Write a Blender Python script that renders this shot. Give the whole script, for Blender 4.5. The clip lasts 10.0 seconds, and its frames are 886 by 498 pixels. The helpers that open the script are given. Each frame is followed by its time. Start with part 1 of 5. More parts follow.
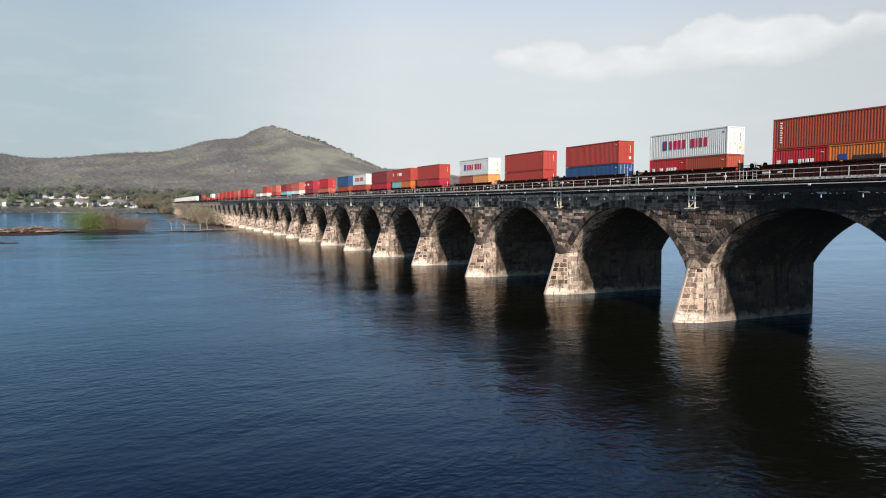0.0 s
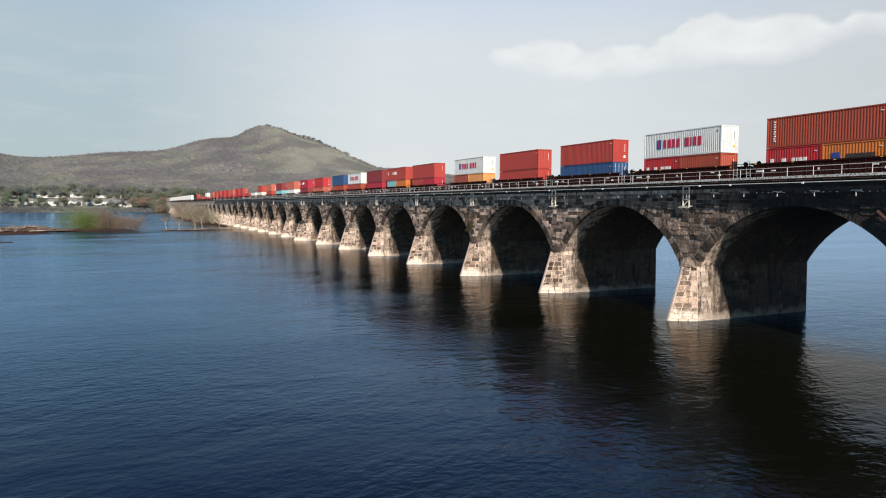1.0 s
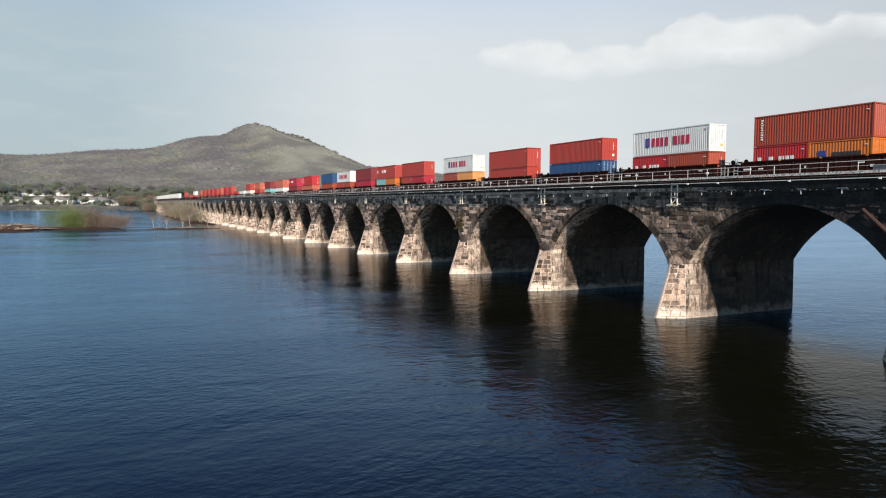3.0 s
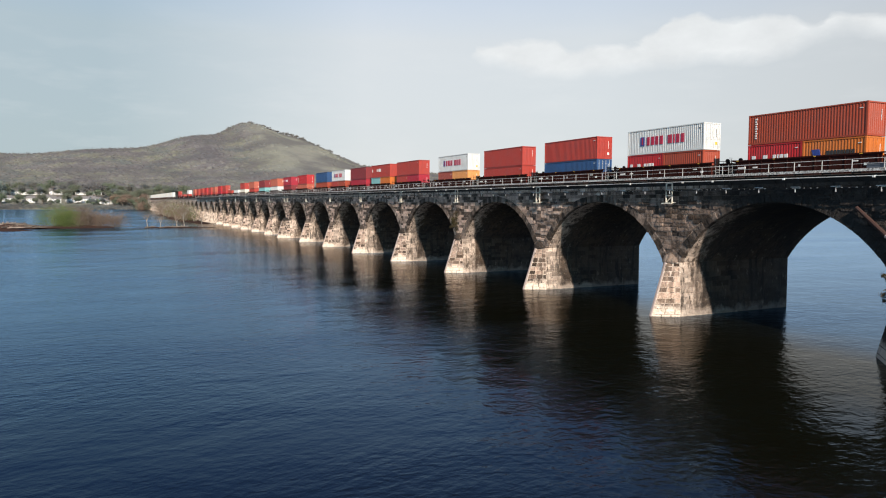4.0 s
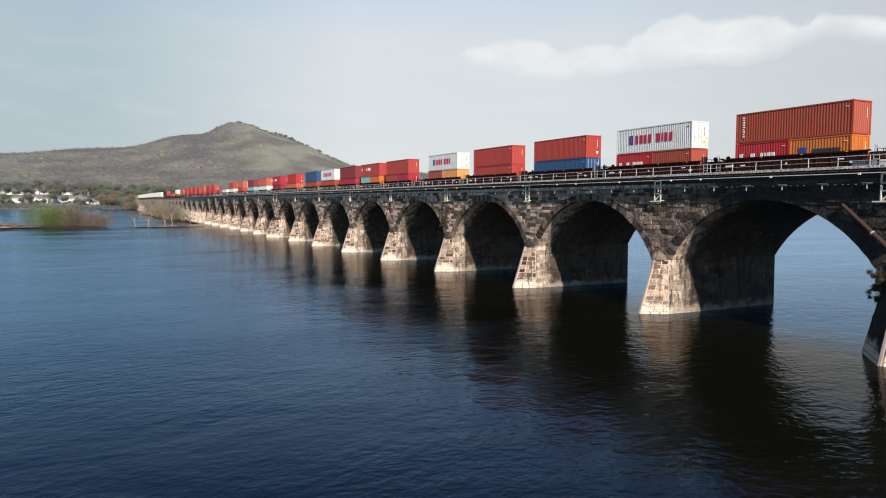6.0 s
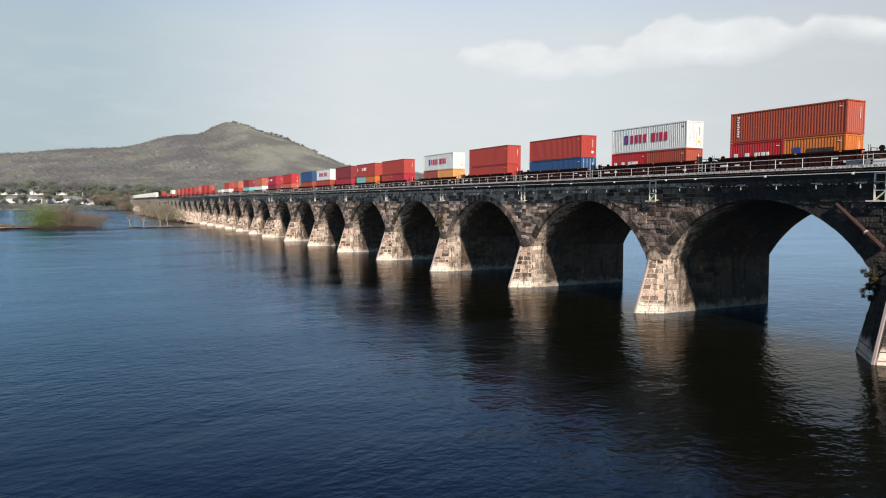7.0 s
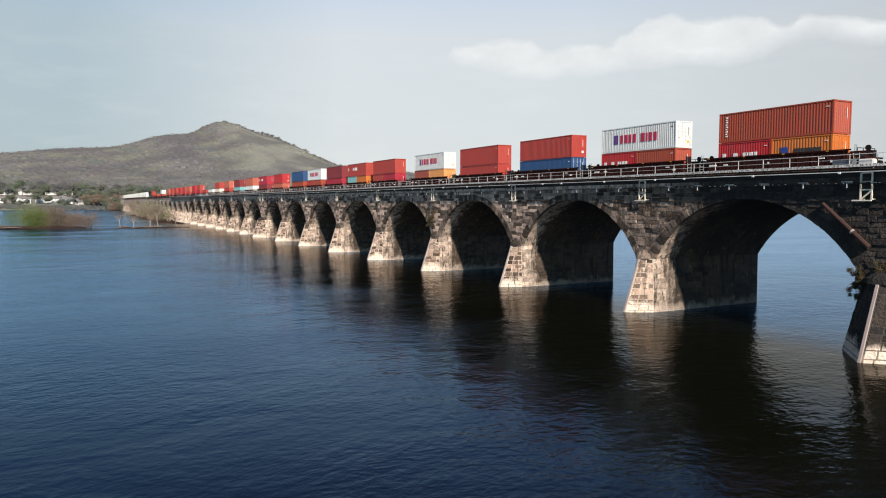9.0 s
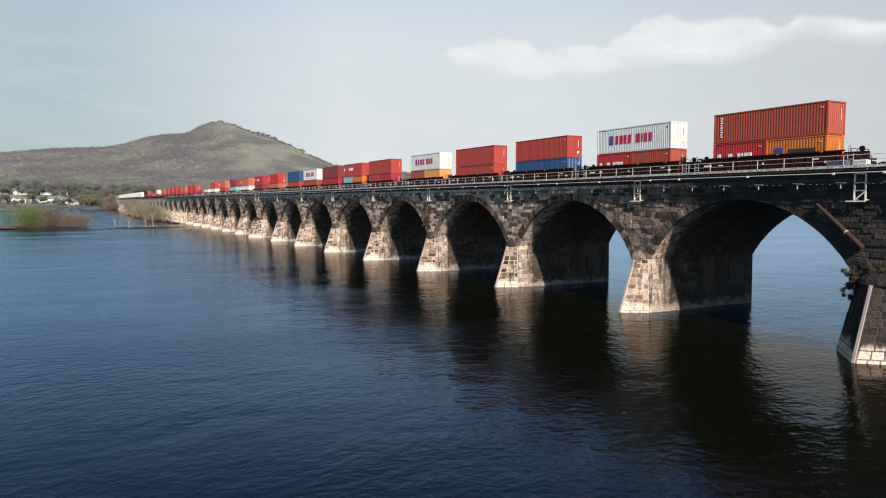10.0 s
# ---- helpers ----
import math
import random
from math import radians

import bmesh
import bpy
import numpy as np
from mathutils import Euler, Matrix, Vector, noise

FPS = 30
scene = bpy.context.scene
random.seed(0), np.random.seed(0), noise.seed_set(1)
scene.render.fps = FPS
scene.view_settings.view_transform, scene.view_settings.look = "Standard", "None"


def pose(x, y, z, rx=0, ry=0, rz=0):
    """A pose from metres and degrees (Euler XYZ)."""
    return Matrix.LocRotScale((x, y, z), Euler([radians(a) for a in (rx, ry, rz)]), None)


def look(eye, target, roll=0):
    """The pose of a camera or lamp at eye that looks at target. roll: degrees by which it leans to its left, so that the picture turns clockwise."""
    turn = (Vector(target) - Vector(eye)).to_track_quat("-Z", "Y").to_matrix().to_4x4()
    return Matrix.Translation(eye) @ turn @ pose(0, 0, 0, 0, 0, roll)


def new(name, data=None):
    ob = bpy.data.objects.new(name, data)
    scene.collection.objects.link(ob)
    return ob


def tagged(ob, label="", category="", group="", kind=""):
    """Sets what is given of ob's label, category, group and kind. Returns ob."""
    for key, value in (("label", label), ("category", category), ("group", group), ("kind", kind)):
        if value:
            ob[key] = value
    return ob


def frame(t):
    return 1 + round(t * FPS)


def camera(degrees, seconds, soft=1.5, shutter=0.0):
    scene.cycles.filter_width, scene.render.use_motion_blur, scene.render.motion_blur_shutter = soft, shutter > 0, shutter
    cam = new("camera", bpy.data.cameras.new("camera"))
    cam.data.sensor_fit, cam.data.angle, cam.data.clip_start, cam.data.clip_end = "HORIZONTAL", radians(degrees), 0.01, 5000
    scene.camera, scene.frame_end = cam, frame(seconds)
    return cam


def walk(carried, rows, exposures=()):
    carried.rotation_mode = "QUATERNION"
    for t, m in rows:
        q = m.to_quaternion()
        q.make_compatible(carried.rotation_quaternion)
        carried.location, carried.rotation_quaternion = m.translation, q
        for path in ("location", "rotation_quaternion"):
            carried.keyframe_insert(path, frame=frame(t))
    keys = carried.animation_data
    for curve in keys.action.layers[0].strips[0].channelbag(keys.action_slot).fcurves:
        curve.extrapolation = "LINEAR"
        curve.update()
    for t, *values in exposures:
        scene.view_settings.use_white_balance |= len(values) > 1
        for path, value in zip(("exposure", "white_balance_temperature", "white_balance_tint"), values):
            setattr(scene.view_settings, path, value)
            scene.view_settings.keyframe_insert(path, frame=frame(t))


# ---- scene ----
cam = camera(64.54, 10.0, soft=1.1)
# seconds, eye x y z, heading to the right of the bridge's line, pitch, lean
ROWS = [
    (0.0, -52.441, -54.960, 11.789, 23.862, -3.586, 0.132),
    (0.5, -52.396, -54.987, 11.768, 24.040, -3.620, 0.104),
    (1.0, -52.366, -55.001, 11.756, 24.229, -3.663, 0.102),
    (1.5, -52.352, -55.013, 11.747, 24.450, -3.686, 0.118),
    (2.0, -52.360, -55.024, 11.714, 24.660, -3.707, 0.134),
    (2.5, -52.380, -55.020, 11.664, 24.891, -3.714, 0.165),
    (4.0, -52.461, -54.976, 11.479, 25.559, -3.787, 0.265),
    (4.5, -52.492, -54.962, 11.416, 25.781, -3.786, 0.273),
    (5.0, -52.520, -54.969, 11.357, 26.004, -3.803, 0.255),
    (5.5, -52.527, -55.001, 11.330, 26.223, -3.801, 0.243),
    (7.0, -52.532, -55.098, 11.275, 26.752, -3.791, 0.195),
    (7.5, -52.527, -55.132, 11.264, 26.930, -3.789, 0.181),
    (8.0, -52.506, -55.179, 11.255, 27.108, -3.822, 0.165),
    (8.5, -52.483, -55.217, 11.268, 27.284, -3.819, 0.148),
    (9.0, -52.463, -55.247, 11.298, 27.427, -3.818, 0.136),
    (9.5, -52.430, -55.274, 11.338, 27.598, -3.817, 0.130),
    (10.0, -52.405, -55.299, 11.376, 27.731, -3.835, 0.126),
]


def row_pose(x, y, z, heading, pitch, lean):
    h, p = radians(heading), radians(pitch)
    way = Vector((math.sin(h) * math.cos(p), math.cos(h) * math.cos(p), math.sin(p)))
    eye = Vector((x, y, z))
    return look(eye, eye + 100 * way, lean)


walk(cam, [(t, row_pose(*r)) for t, *r in ROWS], [(0.0, 0.86, 6100, 8), (10.0, 0.86, 6100, 8)])

# ---- world, sun, exposure ----
SUN_SIDE, SUN_UP = 15.5, 32.0          # degrees off the bridge's line, and above the horizon

sun_way = Vector((-math.sin(radians(SUN_SIDE)) * math.cos(radians(SUN_UP)),
                  -math.cos(radians(SUN_SIDE)) * math.cos(radians(SUN_UP)), math.sin(radians(SUN_UP))))
sun = new("sun", bpy.data.lights.new("sun", "SUN"))
sun.data.energy, sun.data.angle, sun.data.color = 5.0, radians(0.6), (1.0, 0.82, 0.66)
sun.matrix_world = look(sun_way * 300, (0, 0, 0))


class Net:
    """A node tree with short calls."""

    def __init__(self, tree):
        self.tree = tree
        tree.nodes.clear()

    def add(self, kind, links=None):
        n = self.tree.nodes.new("ShaderNode" + kind)
        for key, value in (links or {}).items():
            if isinstance(value, bpy.types.NodeSocket):
                self.tree.links.new(value, n.inputs[key])
            else:
                n.inputs[key].default_value = value
        return n

    def math(self, op, a, b=0.0, clamp=False):
        n = self.add("Math", {0: a, 1: b})
        n.operation, n.use_clamp = op, clamp
        return n.outputs[0]

    def mix(self, fac, a, b, blend="MIX"):
        n = self.add("Mix")
        n.data_type, n.blend_type = "RGBA", blend
        for i, value in ((0, fac), (6, a), (7, b)):
            if isinstance(value, bpy.types.NodeSocket):
                self.tree.links.new(value, n.inputs[i])
            else:
                n.inputs[i].default_value = value if i == 0 else (*value[:3], 1)
        return n.outputs[2]

    def ramp(self, fac, *stops):
        n = self.add("ValToRGB", {0: fac})
        els = n.color_ramp.elements
        while len(els) < len(stops):
            els.new(0.5)
        for e, (at, c) in zip(els, stops):
            e.position = at
            e.color = (c, c, c, 1) if isinstance(c, (int, float)) else (*c, 1)
        return n.outputs[0]

    def noise(self, scale, detail=4.0, rough=0.55, vector=None, distortion=0.0):
        d = {"Scale": scale, "Detail": detail, "Roughness": rough, "Distortion": distortion}
        if vector is not None:
            d["Vector"] = vector
        return self.add("TexNoise", d).outputs[0]


# sky: hazy spring daylight with one long bank of cloud
world = bpy.data.worlds.new("sky")
scene.world = world
world.use_nodes = True
w = Net(world.node_tree)
air = w.add("TexSky")
air.sky_type, air.sun_disc = "NISHITA", False
air.sun_elevation, air.sun_rotation = radians(SUN_UP), radians(180 + SUN_SIDE)
air.altitude, air.air_density, air.dust_density, air.ozone_density = 100, 1.0, 3.0, 1.0
sky = air.outputs[0]
way = w.add("TexCoord").outputs["Generated"]
sep = w.add("SeparateXYZ", {0: way})
wx, wy, wz = sep.outputs
heading = w.math("ARCTAN2", wx, wy)
rise = w.math("ARCSINE", wz)
SKY_GAIN = 0.046
haze = w.ramp(rise, (0.0, 0.97), (0.22, 0.93), (0.295, 0.76), (0.40, 0.30), (0.62, 0.0))
side = w.math("MULTIPLY", heading, 0.6)
low_air = w.mix(w.ramp(side, (0.0, 0.05), (0.20, 1.0), (0.45, 0.9)), (5.85, 6.55, 6.5), (9.4, 9.2, 8.7))
low_air = w.mix(w.ramp(side, (0.40, 0.0), (0.64, 0.62), (0.95, 0.95)), low_air, (6.85, 6.65, 6.3))
high_air = w.mix(1.0, w.mix(1.0, sky, (0.30, 1.35, 2.2), "MULTIPLY"), w.ramp(rise, (0.45, 1.0), (0.95, 0.22)), "MULTIPLY")
veiled = w.mix(haze, high_air, low_air)
# the cloud: one bank, its upper and lower edge as rises over the heading, frayed by noise
CLOUD_TOP = ((0.473, 0.1975), (0.494, 0.216), (0.530, 0.223), (0.566, 0.226), (0.601, 0.221), (0.624, 0.207), (0.664, 0.215), (0.700, 0.2136), (0.730, 0.226),
             (0.758, 0.2455), (0.787, 0.2474), (0.815, 0.237), (0.836, 0.239), (0.863, 0.2405), (0.896, 0.233), (0.925, 0.223), (0.945, 0.233), (0.982, 0.226), (1.038, 0.216), (1.16, 0.20))
CLOUD_FOOT = ((0.473, 0.196), (0.510, 0.180), (0.570, 0.168), (0.609, 0.163), (0.686, 0.168), (0.760, 0.172), (0.864, 0.178), (0.897, 0.184), (0.929, 0.193),
              (0.959, 0.198), (1.009, 0.188), (1.16, 0.195))
cvec = w.add("CombineXYZ", {0: heading, 1: w.math("MULTIPLY", rise, 1.6)}).outputs[0]
puff = w.math("SUBTRACT", w.noise(22.0, 7, 0.58, cvec), 0.5)
fray = w.math("SUBTRACT", w.noise(9.0, 5, 0.6, cvec), 0.5)
across = w.math("ADD", heading, w.math("MULTIPLY", puff, 0.02))


def edge_of(points):
    n = w.add("ValToRGB", {0: w.math("MULTIPLY", w.math("SUBTRACT", across, 0.45), 1 / 0.72)})
    n.color_ramp.interpolation = "EASE"
    els = n.color_ramp.elements
    while len(els) < len(points):
        els.new(0.5)
    for e, (at, up) in zip(els, points):
        e.position, e.color = (at - 0.45) / 0.72, (up, up, up, 1)
    return n.outputs[0]


over = w.math("SUBTRACT", w.math("ADD", edge_of(CLOUD_TOP), w.math("MULTIPLY", puff, 0.022)), rise)
under = w.math("SUBTRACT", rise, w.math("ADD", edge_of(CLOUD_FOOT), w.math("MULTIPLY", fray, 0.035)))
tip = w.math("SUBTRACT", heading, 0.462)
cover = w.math("MULTIPLY", w.math("MULTIPLY", w.ramp(w.math("MULTIPLY", over, 50.0), (0.0, 0.0), (0.42, 1.0)), w.ramp(w.math("MULTIPLY", under, 40.0), (0.0, 0.0), (0.85, 1.0))),
               w.ramp(w.math("MULTIPLY", tip, 25.0), (0.0, 0.0), (0.8, 0.93)))
wisp = w.ramp(w.noise(6.0, 6, 0.6, w.add("CombineXYZ", {0: heading, 1: w.math("MULTIPLY", rise, 4.0)}).outputs[0]), (0.48, 0.0), (0.8, 0.30))
wisp = w.math("MULTIPLY", wisp, w.ramp(rise, (0.0, 1.0), (0.17, 0.8), (0.26, 0.2)))
billow = w.mix(w.ramp(w.noise(14.0, 6, 0.6, cvec), (0.35, 0.0), (0.7, 1.0)), (9.7, 9.5, 9.15), (11.0, 10.75, 10.3))
cloudy = w.mix(w.math("MAXIMUM", cover, wisp), veiled, billow)
w.add("OutputWorld", {0: w.add("Background", {0: cloudy, 1: SKY_GAIN}).outputs[0]})


# ---- materials ----
def material(name):
    m = bpy.data.materials.new(name)
    m.use_nodes = True
    n = Net(m.node_tree)
    b = n.add("BsdfPrincipled")
    n.add("OutputMaterial", {0: b.outputs[0]})
    return m, n, b


def feed(n, b, **inputs):
    for key, value in inputs.items():
        socket = b.inputs[key.replace("_", " ")]
        if isinstance(value, bpy.types.NodeSocket):
            n.tree.links.new(value, socket)
        else:
            socket.default_value = (*value, 1) if isinstance(value, tuple) else value


def bumped(n, b, height, strength=0.5, distance=0.05):
    n.tree.links.new(n.add("Bump", {"Height": height, "Strength": strength, "Distance": distance}).outputs[0], b.inputs["Normal"])


def position(n):
    return n.add("NewGeometry").outputs["Position"]


def soft_shaded(n, b, weight):
    """Loose leaves and twigs scatter light all round: the shading follows the whole crown more than each leaf."""
    own = n.add("VectorMath", {0: n.add("NewGeometry").outputs["Normal"], 1: (weight, weight, weight)})
    own.operation = "MULTIPLY"
    even = n.add("VectorMath", {0: own.outputs[0], 1: (-0.10, -0.30, 0.50)})
    unit = n.add("VectorMath", {0: even.outputs[0]})
    unit.operation = "NORMALIZE"
    n.tree.links.new(unit.outputs[0], b.inputs["Normal"])


def stone_material(name, dark, light, pieces, tide=0.8, reach=0.55, limed=0.55, soot=1.0, sun_edged=False):
    """Soot-dark weathered sandstone, bleached near the water; pieces: 'object', 'island' or '' for coursed joints in the relief."""
    m, n, b = material(name)
    p = position(n)
    z = n.add("SeparateXYZ", {0: p}).outputs[2]
    if pieces == "object":
        pick = n.add("ObjectInfo").outputs["Random"]
    elif pieces == "island":
        pick = n.add("NewGeometry").outputs["Random Per Island"]
    else:
        sp = n.add("SeparateXYZ", {0: p}).outputs
        along = n.add("CombineXYZ", {0: n.math("ADD", sp[1], sp[0]), 1: sp[2]}).outputs[0]
        course = n.add("TexBrick", {"Vector": along, "Scale": 1.0, "Mortar Size": 0.03, "Mortar Smooth": 0.2, "Brick Width": 1.05, "Row Height": 0.46,
                                    "Color1": (0.36, 0.36, 0.36, 1), "Color2": (0.62, 0.62, 0.62, 1), "Mortar": (0.55, 0.55, 0.55, 1)}).outputs[0]
        pick = n.math("ADD", n.math("MULTIPLY", course, 0.6), n.math("MULTIPLY", n.noise(0.9, 3, 0.5, p), 0.4))
    tone = n.mix(n.ramp(pick, (0.28, 0.0), (0.50, 0.5), (0.70, 1.0)) if not pieces else n.ramp(pick, (0.0, 0.0), (0.28, 0.10), (0.54, 0.48), (0.82, 1.0)), dark, light)
    warm = n.mix(n.ramp(n.noise(0.35, 3, 0.6, p), (0.35, 0.0), (0.65, 0.38)), tone, (0.15, 0.095, 0.055), "MIX")
    grain = n.noise(5.0, 8, 0.7, p)
    c = n.mix(n.ramp(grain, (0.3, 0.40), (0.5, 0.0)), warm, (0.030, 0.026, 0.022))
    c = n.mix(n.ramp(n.noise(0.45, 4, 0.65, p), (0.42, 0.0), (0.62, 0.32)), c, (0.032, 0.028, 0.025))
    streak_p = n.add("Mapping", {0: p, 3: (1.2, 1.2, 0.16)}).outputs[0]
    streak = n.ramp(n.noise(1.6, 5, 0.6, streak_p), (0.50, 0.0), (0.60, (0.5 if pieces else 0.75) * soot))
    c = n.mix(streak, c, (0.020, 0.018, 0.016))
    c = n.mix(n.ramp(n.noise(0.07, 3, 0.55, p), (0.44, 0.0), (0.62, (0.45 if pieces else 0.2) * soot)), c, (0.024, 0.021, 0.019))
    lime = n.ramp(n.noise(1.9, 6, 0.68, n.add("Mapping", {0: p, 3: (1.0, 1.0, 0.55)}).outputs[0]), (0.60, 0.0), (0.72, limed))
    c = n.mix(lime, c, (0.36, 0.31, 0.25))
    if sun_edged or not pieces:
        # sun strip painted pale along vault and pier edges, ragged inwards, with black runs
        sun_strip = n.math("SUBTRACT", n.math("ADD", n.math("MULTIPLY", n.noise(0.8, 6, 0.70, streak_p), 8.0), -1.3), n.add("SeparateXYZ", {0: p}).outputs[0])
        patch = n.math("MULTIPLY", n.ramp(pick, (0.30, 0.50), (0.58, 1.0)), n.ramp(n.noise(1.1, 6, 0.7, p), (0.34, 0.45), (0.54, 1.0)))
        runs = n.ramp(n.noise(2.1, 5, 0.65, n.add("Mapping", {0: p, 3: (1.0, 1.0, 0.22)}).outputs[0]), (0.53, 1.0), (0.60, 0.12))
        c = n.mix(n.math("MULTIPLY", n.math("MULTIPLY", n.math("MULTIPLY", sun_strip, 0.55, True), patch), runs), c, n.mix(grain, (0.27, 0.205, 0.16), (0.92, 0.755, 0.62)))
    # southern bays: soot and their unlit look put into the colour, ragged edge
    soot_shade = n.math("ADD", n.math("MULTIPLY", n.add("SeparateXYZ", {0: p}).outputs[1], -0.11), n.math("MULTIPLY", n.noise(0.25, 5, 0.65, p), 2.2))
    c = n.mix(n.math("MULTIPLY", n.math("SUBTRACT", soot_shade, 1.12, True), 0.93), c, (0.021, 0.019, 0.018))
    # bleached tide band with a ragged upper edge
    edge = n.math("ADD", n.math("MULTIPLY", n.noise(0.8, 5, 0.6, p), 2.6), reach - 0.75)
    pale = n.math("MULTIPLY", n.math("SUBTRACT", edge, z), 1.4, True)
    c = n.mix(n.math("MULTIPLY", pale, tide), c, n.mix(n.noise(2.2, 6, 0.65, p), (0.55, 0.43, 0.34), (0.92, 0.80, 0.68)))
    feed(n, b, Base_Color=c, Roughness=0.92, Specular_IOR_Level=0.25)
    h = n.math("ADD", grain, n.math("MULTIPLY", n.noise(1.3, 4, 0.6, p), 1.2))
    if not pieces:
        sp = n.add("SeparateXYZ", {0: p}).outputs
        along = n.add("CombineXYZ", {0: n.math("ADD", sp[1], sp[0]), 1: sp[2]}).outputs[0]
        joints = n.add("TexBrick", {"Vector": along, "Scale": 1.0, "Mortar Size": 0.035, "Mortar Smooth": 0.3, "Brick Width": 1.05, "Row Height": 0.46,
                                    "Color1": (1, 1, 1, 1), "Color2": (0.85, 0.85, 0.85, 1), "Mortar": (0, 0, 0, 1)}).outputs[0]
        h = n.math("ADD", h, n.math("MULTIPLY", joints, 0.8))
    h = n.math("ADD", h, n.math("MULTIPLY", n.noise(2.8, 5, 0.6, p), 1.5))
    bumped(n, b, h, 1.0, 0.27 if pieces else 0.12)
    return m


def painted(name, colour, rough=0.55, dirt=0.5, metal=0.0, rust=0.15, gloss=0.4):
    """Weathered paint: faded patches, grime and rust specks."""
    m, n, b = material(name)
    p = n.add("TexCoord").outputs["Object"]
    colour = tuple(x * 0.80 for x in colour)
    fade = tuple(min(1.0, x * 0.76 + 0.022 * min(1.0, 3 * max(colour))) for x in colour)
    c = n.mix(n.ramp(n.noise(0.7, 5, 0.6, p), (0.35, 0.0), (0.75, 0.8)), colour, fade)
    streak = n.noise(2.5, 5, 0.6, n.add("Mapping", {0: p, 3: (1.0, 1.0, 0.12)}).outputs[0])
    c = n.mix(n.ramp(streak, (0.5, 0.0), (0.8, dirt)), c, tuple(x * 0.35 + 0.01 for x in colour))
    c = n.mix(n.ramp(n.noise(6.0, 6, 0.7, p), (0.66, 0.0), (0.74, rust)), c, (0.11, 0.045, 0.02))
    feed(n, b, Base_Color=c, Roughness=rough, Metallic=metal, Specular_IOR_Level=gloss)
    bumped(n, b, n.noise(14.0, 4, 0.6, p), 0.12, 0.02)
    return m


def foliage(name, a, b_, twig=(0.16, 0.12, 0.09), size=0.09):
    """Leaves and twigs; the tone changes from crown to crown and over whole stands."""
    a, b_, twig = (tuple(x * 0.84 for x in q) for q in (a, b_, twig))
    m, n, b = material(name)
    p = position(n)
    pick = n.math("ADD", n.math("MULTIPLY", n.add("NewGeometry").outputs["Random Per Island"], 0.20), n.math("MULTIPLY", n.noise(size, 3, 0.6, p), 0.85))
    crown = n.add("TexVoronoi", {"Vector": p, "Scale": size * 1.8}).outputs["Color"]
    c = n.mix(n.ramp(pick, (0.3, 0.0), (0.75, 1.0)), a, b_)
    c = n.mix(n.ramp(crown, (0.2, 0.0), (0.9, 0.35)), c, tuple(x * 0.7 for x in a))
    c = n.mix(n.ramp(n.noise(size * 0.1, 4, 0.6, p), (0.42, 0.0), (0.60, 0.8)), c, twig)
    c = n.mix(n.ramp(n.noise(size * 2.2, 4, 0.7, p), (0.35, 0.30), (0.6, 0.0)), c, tuple(x * 0.6 for x in a))
    feed(n, b, Base_Color=c, Roughness=0.85, Specular_IOR_Level=0.12)
    soft_shaded(n, b, 0.5)
    return m


# shade inside the vaults is put into these two dark base colours
STONE = stone_material("sooty_shade_sandstone", (0.009, 0.0075, 0.0065), (0.070, 0.054, 0.044), "", 0.6, 0.4)
PIER_STONE = stone_material("limed_shade_pier_stone", (0.012, 0.0105, 0.009), (0.10, 0.082, 0.066), "", 0.22, 0.4, 0.5)
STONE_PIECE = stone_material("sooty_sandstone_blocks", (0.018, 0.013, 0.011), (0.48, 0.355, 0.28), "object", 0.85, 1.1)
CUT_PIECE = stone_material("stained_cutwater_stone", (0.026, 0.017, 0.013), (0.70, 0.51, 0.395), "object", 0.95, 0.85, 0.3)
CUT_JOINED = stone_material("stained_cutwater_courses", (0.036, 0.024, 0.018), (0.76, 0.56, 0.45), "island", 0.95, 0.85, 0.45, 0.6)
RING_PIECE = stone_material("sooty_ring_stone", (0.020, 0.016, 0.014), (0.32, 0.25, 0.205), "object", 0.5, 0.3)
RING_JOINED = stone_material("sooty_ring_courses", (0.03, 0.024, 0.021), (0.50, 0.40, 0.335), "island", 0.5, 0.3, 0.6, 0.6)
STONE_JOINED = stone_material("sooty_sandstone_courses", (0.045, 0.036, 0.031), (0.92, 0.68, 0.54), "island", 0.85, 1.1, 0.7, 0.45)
# pier sides: vault shade in the dark base, sun strip at the edge
SIDE_PIECE = stone_material("sun_edged_pier_stone", (0.014, 0.011, 0.009), (0.085, 0.065, 0.052), "object", 0.35, 0.3, 0.5, 1.0, True)
SIDE_JOINED = stone_material("sun_edged_pier_courses", (0.014, 0.011, 0.009), (0.085, 0.065, 0.052), "island", 0.35, 0.3, 0.5, 1.0, True)
CONCRETE = painted("pale_concrete", (0.66, 0.62, 0.58), 0.9, 0.5)
NOSING = painted("pale_nosing", (0.36, 0.29, 0.27), 0.8, 0.4)
DARK_STEEL = painted("dark_steel", (0.016, 0.014, 0.013), 0.7, 0.4, 0.0, 0.4)
GALVANISED = painted("galvanised_rail", (0.55, 0.54, 0.52), 0.5, 0.4)
MESH_PLATE, n, b = material("perforated_plate")
p = position(n)
c = n.mix(n.ramp(n.noise(7.0, 3, 0.7, p), (0.42, 0.0), (0.56, 1.0)), (0.10, 0.095, 0.09), (0.58, 0.56, 0.53))
c = n.mix(n.ramp(n.noise(0.6, 4, 0.6, p), (0.45, 0.0), (0.7, 0.6)), c, (0.16, 0.14, 0.125))
feed(n, b, Base_Color=c, Roughness=0.7, Specular_IOR_Level=0.3)
CREAM = painted("cream_steel", (0.72, 0.66, 0.54), 0.6, 0.5)
